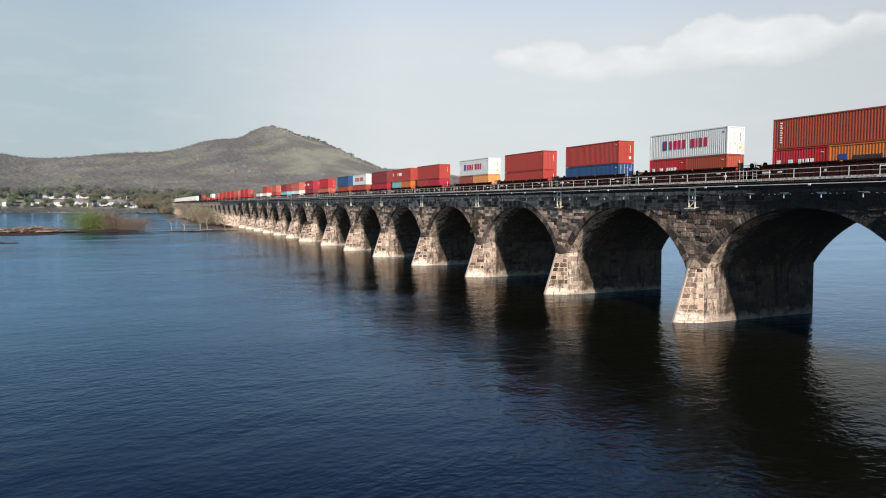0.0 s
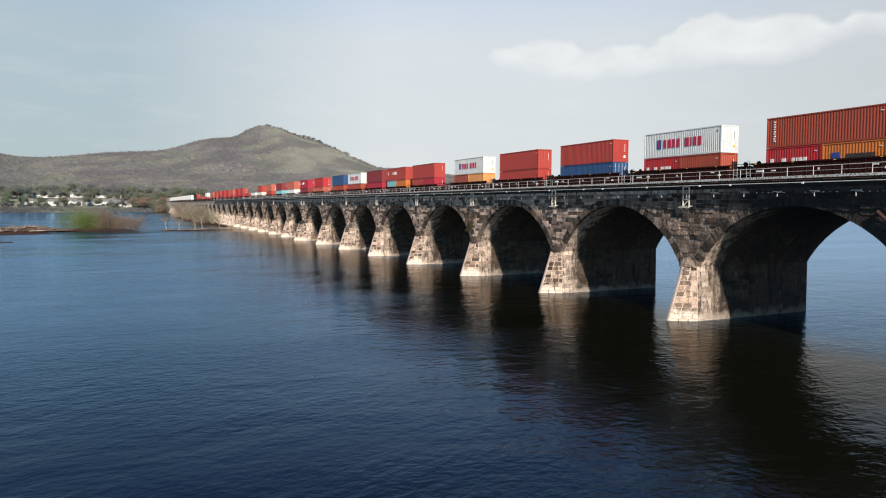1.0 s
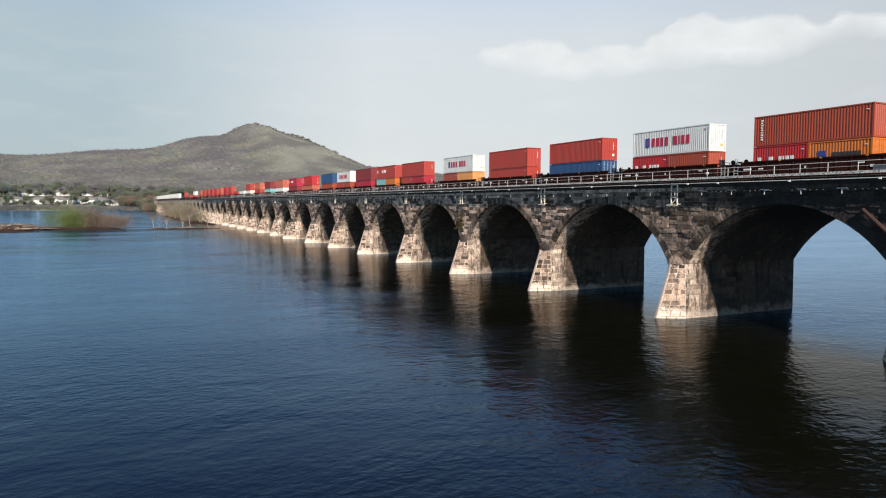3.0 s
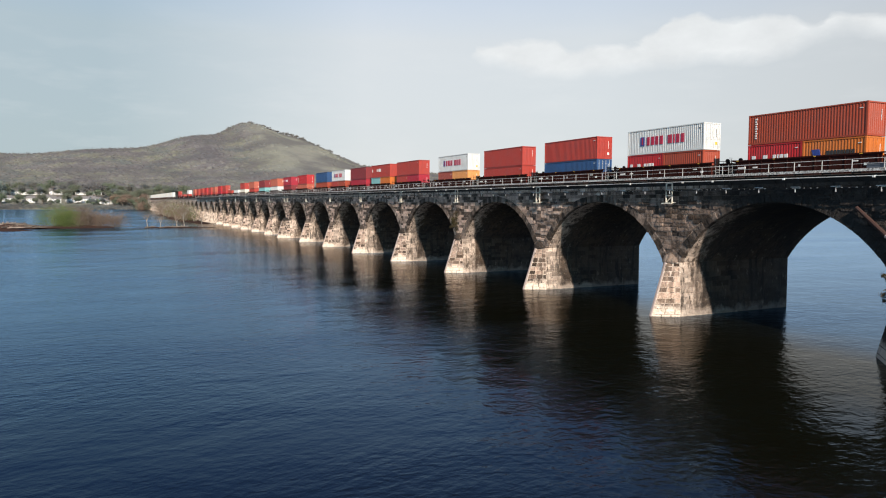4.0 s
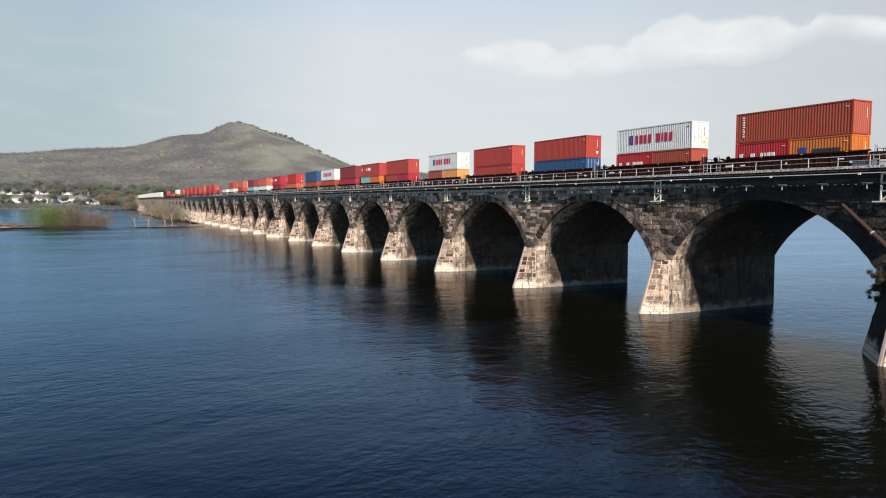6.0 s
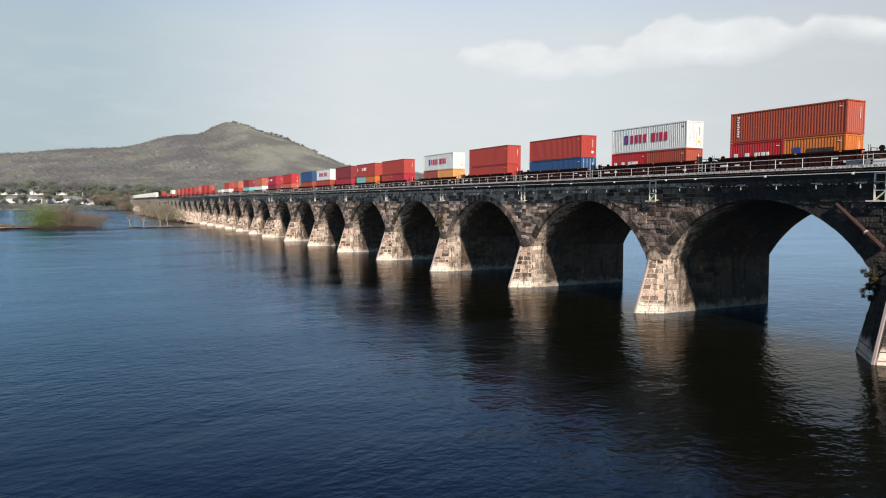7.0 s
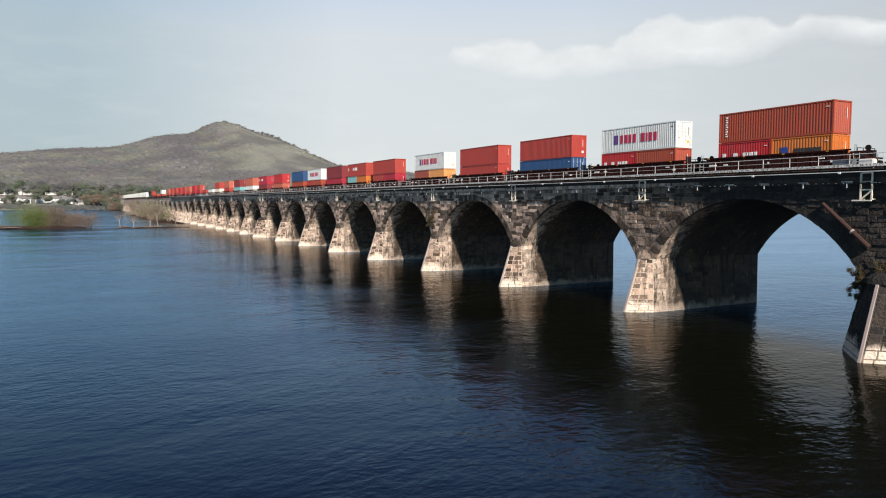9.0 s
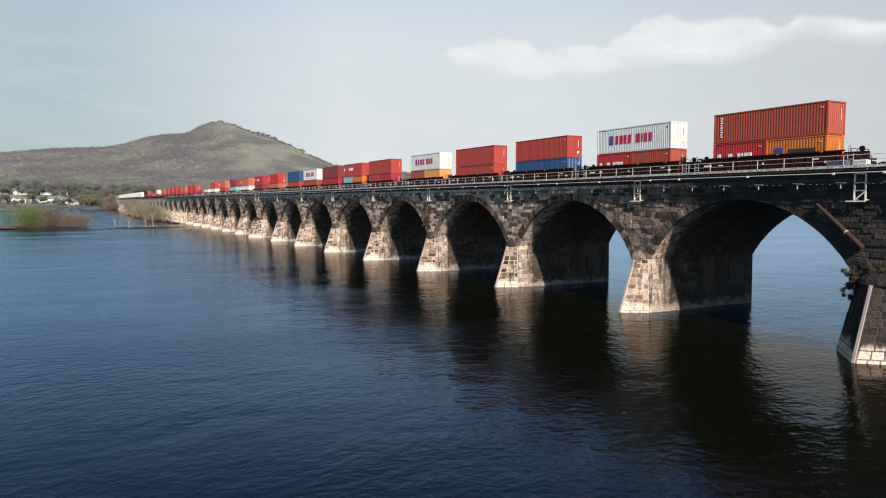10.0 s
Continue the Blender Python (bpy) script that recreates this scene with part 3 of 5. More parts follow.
# lineside cabinet and concrete block on the walkway beside the wide pier
CABINET = painted("slate_grey_paint", (0.11, 0.12, 0.14), 0.6, 0.4)
box = thing("relay_cabinet", "grey steel relay cabinet standing on the walkway", "cabinet", at=(-0.72, -21.7, W_Z + 0.143))
part("body", Soup().box(-0.3, 0.3, -0.75, 0.75, 0, 0.42).done(), CABINET, box)
part("lid", Soup().box(-0.34, 0.34, -0.79, 0.79, 0.423, 0.46).done(), CABINET, box)
blk = thing("concrete_block", "pale weathered concrete block standing on the walkway", "block", at=(-0.75, -23.5, W_Z + 0.143))
part("body", Soup().box(-0.28, 0.28, -0.5, 0.5, 0, 0.36).piece([(a * q, c * q2, z) for z, q, q2 in ((0.362, 0.26, 0.47), (0.41, 0.22, 0.43)) for a, c in ((-1, -1), (1, -1), (1, 1), (-1, 1))]).done(), CONCRETE, blk)


def pier_frame(y):
    """Welded cream frame that carries the cables past a pier."""
    t = thing("cable_frame", "cream painted steel cable frame bolted to the pier wall", "bracket", "cable frames on the piers", at=(-0.56, y, 11.5))
    h = 0.42
    for side in (-h, h):
        part("upright", Soup().box(-0.05, 0.05, side - 0.05, side + 0.05, 0.05, 2.05).done(), CREAM, t)
        part("arm", Soup().box(0.053, 0.58, side - 0.04, side + 0.04, 1.30, 1.38).box(0.053, 0.58, side - 0.04, side + 0.04, 0.06, 0.14).done(), CREAM, t)
    for z in (2.0, 1.35, 0.75):
        part("rung", Soup().box(-0.04, 0.04, -h + 0.053, h - 0.053, z, z + 0.08).done(), CREAM, t)
    part("brace", Soup().bar((0, h - 0.04, 0.10), (0, -h + 0.04, 0.72), 0.06, 4).done(), CREAM, t)
    part("foot_bar", Soup().box(-0.06, 0.06, -0.42, 1.05, -0.05, 0.047).done(), CREAM, t)


for k in range(-3, 14):
    if k % 8 == 7:
        pier_frame(PIERS[k] + 1.85)
        pier_frame(PIERS[k] - 1.85)
    else:
        pier_frame(PIERS[k])


# ---- the train ----
C_L, C_W, C_H = 12.19, 2.44, 2.90
X_NEAR = 5.45
Z_BOTTOM = 14.37
PAINTS = {
    "rust_red": (0.31, 0.046, 0.016), "red": (0.36, 0.036, 0.022), "crimson": (0.34, 0.010, 0.026), "bright_red": (0.40, 0.010, 0.012),
    "orange": (0.50, 0.13, 0.012), "white": (0.62, 0.63, 0.61), "blue": (0.020, 0.065, 0.17), "dark_red": (0.20, 0.020, 0.022),
    "teal": (0.20, 0.42, 0.42), "salmon": (0.42, 0.10, 0.055), "brown_red": (0.30, 0.060, 0.035), "cream": (0.66, 0.62, 0.52), "pale_orange": (0.66, 0.28, 0.08),
}
PAINT = {k: painted("container_" + k, v, 0.5, 0.30, 0.0, 0.10) for k, v in PAINTS.items()}
MARK_WHITE = painted("white_marks", (0.78, 0.78, 0.76), 0.5, 0.1)
MARK_RED = painted("red_marks", (0.42, 0.012, 0.05), 0.5, 0.1)
MARK_BLUE = painted("blue_marks", (0.02, 0.05, 0.26), 0.5, 0.1)
MARK_YELLOW = painted("yellow_marks", (0.72, 0.42, 0.02), 0.5, 0.1)
GASKET = painted("dark_gasket", (0.03, 0.03, 0.03), 0.7, 0.2)


def corrugated(length, height, pitch=0.28, depth=0.028):
    """A trapezoid-ribbed sheet in the local y-z plane, ribs upright, its outer face towards -x."""
    v, f, y = [], [], 0.0
    outline = []
    count = max(4, round(length / pitch))
    p = length / count
    for i in range(count):
        y = i * p
        outline += [(0.0, y), (0.0, y + 0.26 * p), (depth, y + 0.5 * p), (depth, y + 0.76 * p)]
    outline.append((0.0, length))
    for x, y in outline:
        v += [(x, y, 0.0), (x, y, height)]
    for i in range(len(outline) - 1):
        f.append((2 * i, 2 * i + 1, 2 * i + 3, 2 * i + 2))
    return v, f


def turned(vf, m):
    return [tuple(m @ Vector(v)) for v in vf[0]], vf[1]


def joined(*many):
    s = Soup()
    for v, f in many:
        s.piece(v, f)
    return s.done()


MESHES = {}


def container_parts(length, doors):
    """Meshes of a container, its low near corner at the origin: x across, y along, door end at y = 0."""
    key = (length, doors)
    if key in MESHES:
        return MESHES[key]
    W, L, H, e = C_W, length, C_H, 0.16
    near = turned(corrugated(L - 2 * e, H - 2 * e), Matrix.Translation((0.03, e, e)))
    far = turned(corrugated(L - 2 * e, H - 2 * e), Matrix.Translation((W - 0.03, L - e, e)) @ Matrix.Rotation(math.pi, 4, "Z"))
    front = turned(corrugated(W - 2 * e, H - 2 * e, 0.25, 0.045), Matrix.Translation((e, L - 0.03, e)) @ Matrix.Rotation(-math.pi / 2, 4, "Z"))
    roof = ([(0.05, 0.05, H - 0.03), (W - 0.05, 0.05, H - 0.03), (W - 0.05, L - 0.05, H - 0.03), (0.05, L - 0.05, H - 0.03)], [(0, 1, 2, 3)])
    out = {"side_wall": near, "rear_wall": far, "front_wall": front, "roof": roof}
    s = Soup()
    for x in (0, W - e):
        for y in (0, L - e):
            s.box(x, x + e, y, y + e, 0, H)
    for z0, z1 in ((0.0, 0.155), (H - 0.12, H - 0.004)):
        s.box(0.012, 0.09, e, L - e, z0, z1).box(W - 0.09, W - 0.012, e, L - e, z0, z1)
        s.box(e, W - e, 0.012, 0.09, z0, z1).box(e, W - e, L - 0.09, L - 0.012, z0, z1)
    out["frame"] = s.done()
    out["floor"] = Soup().box(0.1, W - 0.1, 0.1, L - 0.1, 0.02, 0.12).done()
    if doors:
        for nm, x0, x1 in (("door", e + 0.003, W / 2 - 0.012), ("door_b", W / 2 + 0.012, W - e - 0.003)):
            s = Soup().box(x0, x1, 0.045, 0.085, 0.16, H - 0.125)
            for z in np.linspace(0.35, H - 0.75, 5):
                s.box(x0 + 0.06, x1 - 0.06, 0.034, 0.0449, z, z + 0.32)
            out[nm] = s.done()
        for i, x in enumerate((e + 0.22, W / 2 - 0.26, W / 2 + 0.26, W - e - 0.22)):
            s = Soup().bar((x, 0.018, 0.12), (x, 0.018, H - 0.1), 0.022, 6)
            for z in (0.5, 1.3, H - 0.6):
                s.box(x - 0.05, x + 0.05, 0.004, 0.034, z, z + 0.07)
            s.box(x - 0.01, x + 0.28, -0.004, 0.014, 1.1, 1.14)
            out["lock_rod" + "_abc"[:i + (i > 0)]] = s.done()
    else:
        out["end_wall"] = turned(corrugated(W - 2 * e, H - 2 * e, 0.25, 0.045), Matrix.Translation((W - e, 0.03, e)) @ Matrix.Rotation(math.pi / 2, 4, "Z"))
    MESHES[key] = out
    return out


def marks(parent, kind, length):
    """Flat painted marks on the near side and the end; company names stand as plain blocks."""
    L, H = length, C_H
    x = -0.004

    def letters(y, z, h, widths, gap, mat):
        for wide in widths:
            if wide:
                part("letter_block", Soup().box(x, 0.05, y - wide, y, z, z + h).done(), mat, parent)
            y -= (wide or 0.34) + gap
    if kind == "blocks_red":
        part("emblem", Soup().box(x, 0.05, L - 2.95, L - 2.25, 1.0, 2.05).done(), MARK_BLUE, parent, "dark blue emblem")
        part("emblem_stem", Soup().box(x - 0.003, x - 0.0005, L - 2.72, L - 2.48, 1.12, 1.93).done(), MARK_RED, parent, "red emblem stem")
        letters(L - 3.35, 1.02, 0.98, (0.46, 0.46, 0.46, 0.46, 0, 0.62, 0.2, 0.46, 0.46), 0.25, MARK_RED)
    elif kind == "blocks_white":
        z = 1.32 if L > 7 else 1.18
        part("emblem", Soup().box(x, 0.05, L - 0.9, L - 0.5, z, z + 0.66).done(), MARK_WHITE, parent)
        letters(L * 0.70, z, 0.66, (0.46, 0, 0.30, 0.14, 0.36, 0.32), 0.16, MARK_WHITE)
    elif kind == "blocks_blue":
        part("emblem", Soup().piece([(x, L - q0 - k, z0) for z0, k in ((1.25, 0.0), (2.05, -0.22)) for q0 in (1.9, 1.15)] + [(0.05, L - q0 - k, z0) for z0, k in ((1.25, 0.0), (2.05, -0.22)) for q0 in (1.9, 1.15)],
             [(0, 1, 3, 2), (4, 6, 7, 5), (0, 2, 6, 4), (1, 5, 7, 3), (2, 3, 7, 6), (0, 4, 5, 1)]).done(), MARK_BLUE, parent, "dark blue slanted emblem")
        if L > 7:
            letters(L - 3.0, 1.38, 0.52, (0.36, 0.3, 0.3, 0.3, 0.3, 0.14, 0.34, 0.12, 0.3, 0.3, 0.3), 0.12, GASKET)
        else:
            letters(L - 2.4, 1.38, 0.5, (0.3, 0.24, 0.24, 0.24, 0.24, 0.12, 0.28, 0.1, 0.24), 0.08, GASKET)
    elif kind == "upright":
        s = Soup()
        for i in range(9):
            s.box(-0.004, 0.05, L - 1.02 + 0.06 * (i % 2), L - 0.80, 0.55 + 0.23 * i, 0.69 + 0.23 * i)
        part("lettering", s.done(), MARK_WHITE, parent, "upright row of small white blocks")
    # small code bars every box carries
    s = Soup().box(-0.004, 0.05, 0.45, 0.74, H - 0.56, H - 0.50)
    part("code_bar", s.done(), MARK_WHITE if kind != "blocks_red" else GASKET, parent)


def container(y_far, level, paint, length=C_L, mark="", doors=True, label="", z=None):
    """One box; y_far: its end away from the locomotive; level 0 in the well, 1 on top."""
    size = "forty-foot" if length > 7 else "twenty-foot"
    name = paint.replace("_", " ")
    ob = thing("shipping_container", label or f"{name} {size} corrugated steel shipping container on the train", "container", "containers on the train",
               at=(X_NEAR, y_far - length, (Z_BOTTOM + (C_H + 0.045) * level) if z is None else z))
    for nm, vf in container_parts(length, doors).items():
        mat = PAINT[paint]
        if nm.startswith("lock_rod"):
            mat = GALVANISED if paint in ("white", "cream", "blue") else PAINT[paint]
        key = (length, doors, nm, mat.name)
        if key not in MESHES:
            MESHES[key] = mesh_of(nm, *vf, mat)
        part("lock_rod" if nm.startswith("lock_rod") else nm.replace("door_b", "door"), MESHES[key], None, ob)
    marks(ob, mark, length)
    part("end_bar", Soup().box(C_W - 0.60, C_W - 0.555, 0.012, 0.0335, 1.35, 2.30).done(), MARK_WHITE if paint not in ("white", "cream") else GASKET, ob)
    castings = Soup()
    for x in (-0.008, C_W - 0.172):
        for y in (-0.008, length - 0.172):
            for h in (-0.004, C_H - 0.122):
                castings.box(x, x + 0.18, y, y + 0.18, h, h + 0.126)
    key = ("castings", length, paint)
    if key not in MESHES:
        MESHES[key] = mesh_of("corner_casting", *castings.done(), PAINT[paint])
    part("corner_casting", MESHES[key], None, ob, kind="stuff")
    if doors:
        part("placard", Soup().box(C_W - 0.75, C_W - 0.45, 0.026, 0.0339, 0.55, 0.85).done(), MARK_YELLOW if paint in ("white", "rust_red") else MARK_WHITE, ob)
    return ob


def wheel_mesh(x0, x1, y, z, r=0.42):
    return Soup().bar((x0, y, z), (x1, y, z), r, 20).bar((x0 - 0.03, y, z), (x1 + 0.03, y, z), r * 0.3, 10).done()


def bogie(parent, y, z):
    """A freight bogie under a car end: side frames, bolster, springs and four wheels."""
    t = part("bogie", Soup().box(-0.95, 0.95, y - 0.2, y + 0.2, z - 0.05, z + 0.16).done(), CAR_DARK, parent)
    for side in (-1.0, 1.0):
        s = Soup()
        x0, x1 = side - 0.07, side + 0.07
        s.piece([(x0, y - 1.15, z + 0.1), (x1, y - 1.15, z + 0.1), (x1, y + 1.15, z + 0.1), (x0, y + 1.15, z + 0.1),
                 (x0, y - 0.75, z + 0.36), (x1, y - 0.75, z + 0.36), (x1, y + 0.75, z + 0.36), (x0, y + 0.75, z + 0.36)])
        s.piece([(x0, y - 0.42, z - 0.22), (x1, y - 0.42, z - 0.22), (x1, y + 0.42, z - 0.22), (x0, y + 0.42, z - 0.22),
                 (x0, y - 0.7, z + 0.099), (x1, y - 0.7, z + 0.099), (x1, y + 0.7, z + 0.099), (x0, y + 0.7, z + 0.099)])
        for dy in (-0.9, 0.9):
            s.bar((x0 - 0.05, y + dy, z), (x1 + 0.05, y + dy, z), 0.15, 10)
        part("side_frame", s.done(), CAR_DARK, t)
    for dy in (-0.9, 0.9):
        s = Soup()
        for side in (-0.72, 0.72):
            s.piece(*wheel_mesh(side - 0.06, side + 0.06, y + dy, z))
        s.bar((-0.72, y + dy, z), (0.72, y + dy, z), 0.08, 8)
        part("wheelset", s.done(), WHEEL, t)


def well_car(y_far, y_near, paint, label):
    """A double-stack well: tall side sills, end platforms with guard rails and bogies; from y_near (engine side) to y_far."""
    L = y_far - y_near
    t = thing("well_car", label, "railway wagon", "wagons of the train", at=(X_NEAR + C_W / 2, y_near, 0))
    z0, z1 = 14.24, 15.86
    a, c = 1.55, L - 1.55
    for side in (-1, 1):
        s = Soup()
        x = side * 1.36
        s.box(x - 0.05, x + 0.05, a, c, z0, z1 - 0.13)
        s.box(x - 0.14 if side < 0 else x - 0.02, x + 0.02 if side < 0 else x + 0.14, a - 0.3, c + 0.3, z1 - 0.129, z1)
        s.box(x - 0.12 if side < 0 else x - 0.02, x + 0.02 if side < 0 else x + 0.12, a, c, z0 - 0.12, z0 - 0.001)
        for y in np.linspace(a + 0.3, c - 0.3, 11):
            xs = x - 0.11 if side < 0 else x + 0.051
            s.box(xs, xs + 0.059, y - 0.05, y + 0.05, z0, z1 - 0.13)
        sill = part("side_sill", s.done(), paint, t)
        if side < 0:
            for y, wd, z, h in ((c - 1.3, 0.9, 15.0, 0.16), (c - 2.7, 0.5, 15.02, 0.12), (a + 2.0, 0.5, 15.15, 0.10), (a + 1.1, 0.35, 14.8, 0.2), (L / 2, 0.2, 14.95, 0.2)):
                part("stencil_bar", Soup().box(x - 0.116, x - 0.052, y, y + wd, z, z + h).done(), MARK_WHITE, sill)
            s = Soup()
            for y in np.arange(a + 1.6, c - 0.3, 4.3):
                s.box(x - 0.147, x - 0.141, y, y + 0.26, z1 - 0.10, z1 - 0.04)
            part("reflectors", s.done(), MARK_YELLOW, sill)
    part("well_floor", Soup().box(-1.3, 1.3, a, c, 14.10, 14.22).done(), CAR_DARK, t)
    for y0, y1 in ((0.1, a - 0.003), (c + 0.003, L - 0.1)):
        s = Soup().box(-1.25, 1.25, y0, y1, 15.02, 15.16).box(-0.35, 0.35, y0 - 0.1, y1 + 0.1, 14.55, 15.019)
        s.box(-1.30, 1.30, (a - 0.12 if y0 < 1 else c + 0.01), (a - 0.01 if y0 < 1 else c + 0.12), 14.3, 15.55)
        part("end_platform", s.done(), paint, t)
        m = (y0 + y1) / 2
        s = Soup()
        for x in (-1.2, -0.4, 0.4, 1.2):
            s.bar((x, m, 15.16), (x, m, 15.95), 0.03, 5)
        s.bar((-1.2, m, 15.93), (1.2, m, 15.93), 0.03, 5)
        part("end_rail", s.done(), CAR_DARK, t)
        part("air_tank", Soup().bar((0.7, m - 0.2, 15.35), (0.7, m + 0.2, 15.35), 0.19, 12).done(), CAR_DARK, t)
        part("valve_box", Soup().box(-0.9, -0.4, m - 0.2, m + 0.2, 15.163, 15.5).done(), CAR_DARK, t)
        for x in (-1.0, -0.75):
            part("guide_post", Soup().bar((x, m + 0.35, 15.16), (x, m + 0.35, 16.25), 0.022, 5).done(), CAR_DARK, t)
        s = Soup().bar((-0.2, m - 0.3, 15.16), (-0.2, m - 0.3, 16.05), 0.05, 6).bar((-0.26, m - 0.3, 15.95), (-0.14, m - 0.3, 15.95), 0.24, 14)
        part("hand_brake", s.done(), CAR_DARK, t)
        part("brake_cylinder", Soup().box(0.1, 0.55, m - 0.55, m - 0.15, 15.163, 15.75).done(), CAR_DARK, t)
        s = Soup()
        for x in (-1.28, 1.24):
            for z in (14.45, 14.75, 15.05, 15.35):
                s.bar((x, m - 0.25, z), (x, m + 0.25, z), 0.02, 5)
            for dy in (-0.25, 0.25):
                s.bar((x, m + dy, 14.35), (x, m + dy, 15.5), 0.02, 5)
        part("ladder", s.done(), GALVANISED, t, "pale end ladder")
    for y in (0.15, L - 0.15):
        bogie(t, y, 13.982 + 0.42)
    return t


# far end of each stack along the bridge, top box, lower boxes from the far end, marks
STACKS = [
    (-26.1, ("orange", "blocks_blue"), (("brown_red", C_L / 2 - 0.02, ""), ("bright_red", C_L / 2 - 0.02, "blocks_white")), "ochre"),
    (-4.4, ("rust_red", "upright"), (("bright_red", 6.05, "blocks_white"), ("orange", 6.05, "blocks_blue")), ""),
    (13.6, ("white", "blocks_red"), (("bright_red", 6.05, "blocks_white"), ("rust_red", 6.05, "")), ""),
    (31.8, ("red", ""), (("blue", C_L, ""),), ""),
    (50.1, ("red", ""), (("red", C_L, ""),), ""),
    (68.3, ("white", "blocks_red"), (("brown_red", 6.05, ""), ("pale_orange", 6.05, "")), ""),
    (90.0, ("red", ""), (("red", 6.05, ""), ("crimson", 6.05, "")), ""),
    (106.4, ("red", "blocks_white"), (("teal", 6.05, ""), ("orange", 6.05, "")), ""),
    (122.6, ("dark_red", ""), (("crimson", C_L, ""),), ""),
    (139.6, ("white", "blocks_red"), (("red", 6.05, ""), ("rust_red", 6.05, "")), ""),
    (156.4, ("blue", ""), (("rust_red", C_L, ""),), ""),
    (179.6, ("bright_red", "upright"), (("salmon", C_L, ""),), ""),
    (200.5, ("crimson", "blocks_white"), (("dark_red", C_L, ""),), ""),
    (222.5, ("salmon", ""), (("white", C_L, ""),), ""),
    (246.0, ("dark_red", ""), (("teal", C_L, ""),), ""),
    (268.5, ("salmon", ""), (("red", C_L, ""),), ""),
    (292.0, ("red", ""), (("cream", C_L, ""),), ""),
    (311.0, None, (("white", C_L, ""),), ""),
    (330.0, None, (("red", C_L, ""),), ""),
    (350.0, ("red", ""), (("bright_red", C_L, ""),), ""),
    (368.0, ("bright_red", ""), (("crimson", C_L, ""),), ""),
    (390.0, ("salmon", ""), (("red", C_L, ""),), ""),
    (410.0, ("red", ""), (("bright_red", C_L, ""),), ""),
    (430.0, ("bright_red", ""), (("red", C_L, ""),), ""),
    (452.0, ("red", ""), (("dark_red", C_L, ""),), ""),
    (474.0, ("red", ""), (("red", C_L, ""),), ""),
    (496.0, ("salmon", ""), (("red", C_L, ""),), ""),
    (540.0, ("white", ""), (("red", C_L, ""),), ""),
    (580.0, None, (("red", C_L, ""),), ""),
    (620.0, ("red", ""), (("dark_red", C_L, ""),), ""),
] + [(690.0 + 17.5 * i, (("white", "cream", "white")[i % 3], ""), (("white", C_L, ""),), "") for i in range(23)]
ends = [s[0] for s in STACKS]
for i, (y_far, top, low, car) in enumerate(STACKS):
    near = y_far - C_L
    before = near - 1.9 if i == 0 else max(near - 3.0, (near + ends[i - 1]) / 2 + 0.02)
    after = min(y_far + 3.0, (y_far + ends[i + 1] - C_L) / 2 - 0.02) if i + 1 < len(STACKS) else y_far + 1.9
    if car:
        well_car(after, before, CAR_YELLOW, "ochre double-stack well wagon on the viaduct track")
    else:
        well_car(after, before, CAR_RED, "oxide-red double-stack well wagon on the viaduct track")
    y = y_far
    for paint, length, mark in low:
        container(y, 0, paint, length, mark, doors=(i % 3 != 2))
        y -= length + 0.06
    if top:
        container(y_far, 1, top[0], C_L, top[1], doors=top[0] == "white" or i % 4 == 3)


# ---- islands, shore, woods ----
def clump_template():
    bm = bmesh.new()
    bmesh.ops.create_icosphere(bm, subdivisions=1, radius=1.0)
    v = np.array([x.co[:] for x in bm.verts])
    f = np.array([[x.index for x in q.verts] for q in bm.faces])
    bm.free()
    return v, f


RNG = np.random.default_rng(5)
CV, CF = clump_template()


def clumps(centres, sizes, squash=0.8, uneven=0.16):
    """Many uneven leafy masses as vertices and faces."""
    n, m = len(centres), len(CV)
    r = 1 + RNG.uniform(-uneven, uneven, (n, m, 1))
    v = CV[None] * r * sizes[:, None, None] * np.array([1, 1, squash]) + centres[:, None, :]
    f = CF[None] + (np.arange(n) * m)[:, None, None]
    return v.reshape(-1, 3).tolist(), f.reshape(-1, 3).tolist()


def leaves(centres, size, spread, flat=1.0):
    """Small leaf quads scattered round centres."""
    n = len(centres)
    a = RNG.normal(size=(n, 3))
    a /= np.linalg.norm(a, axis=1)[:, None]
    c = RNG.normal(size=(n, 3))
    c -= a * (a * c).sum(1)[:, None]
    c /= np.linalg.norm(c, axis=1)[:, None]
    s = size * RNG.uniform(0.5, 1.4, (n, 1))
    p = centres + RNG.normal(size=(n, 3)) * spread * np.array([1, 1, flat])
    v = np.stack([p - a * s, p + c * s * 0.6, p + a * s, p - c * s * 0.6], 1)
    return v.reshape(-1, 3), n


def leaf_mesh(name, v, n, mat):
    """A mesh of n loose quads from an array of corners."""
    me = bpy.data.meshes.new(name)
    me.vertices.add(4 * n)
    me.vertices.foreach_set("co", v.astype(np.float32).ravel())
    me.loops.add(4 * n)
    me.loops.foreach_set("vertex_index", np.arange(4 * n, dtype=np.int32))
    me.polygons.add(n)
    me.polygons.foreach_set("loop_start", np.arange(0, 4 * n, 4, dtype=np.int32))
    me.materials.append(mat)
    me.update()
    me.validate()
    return me


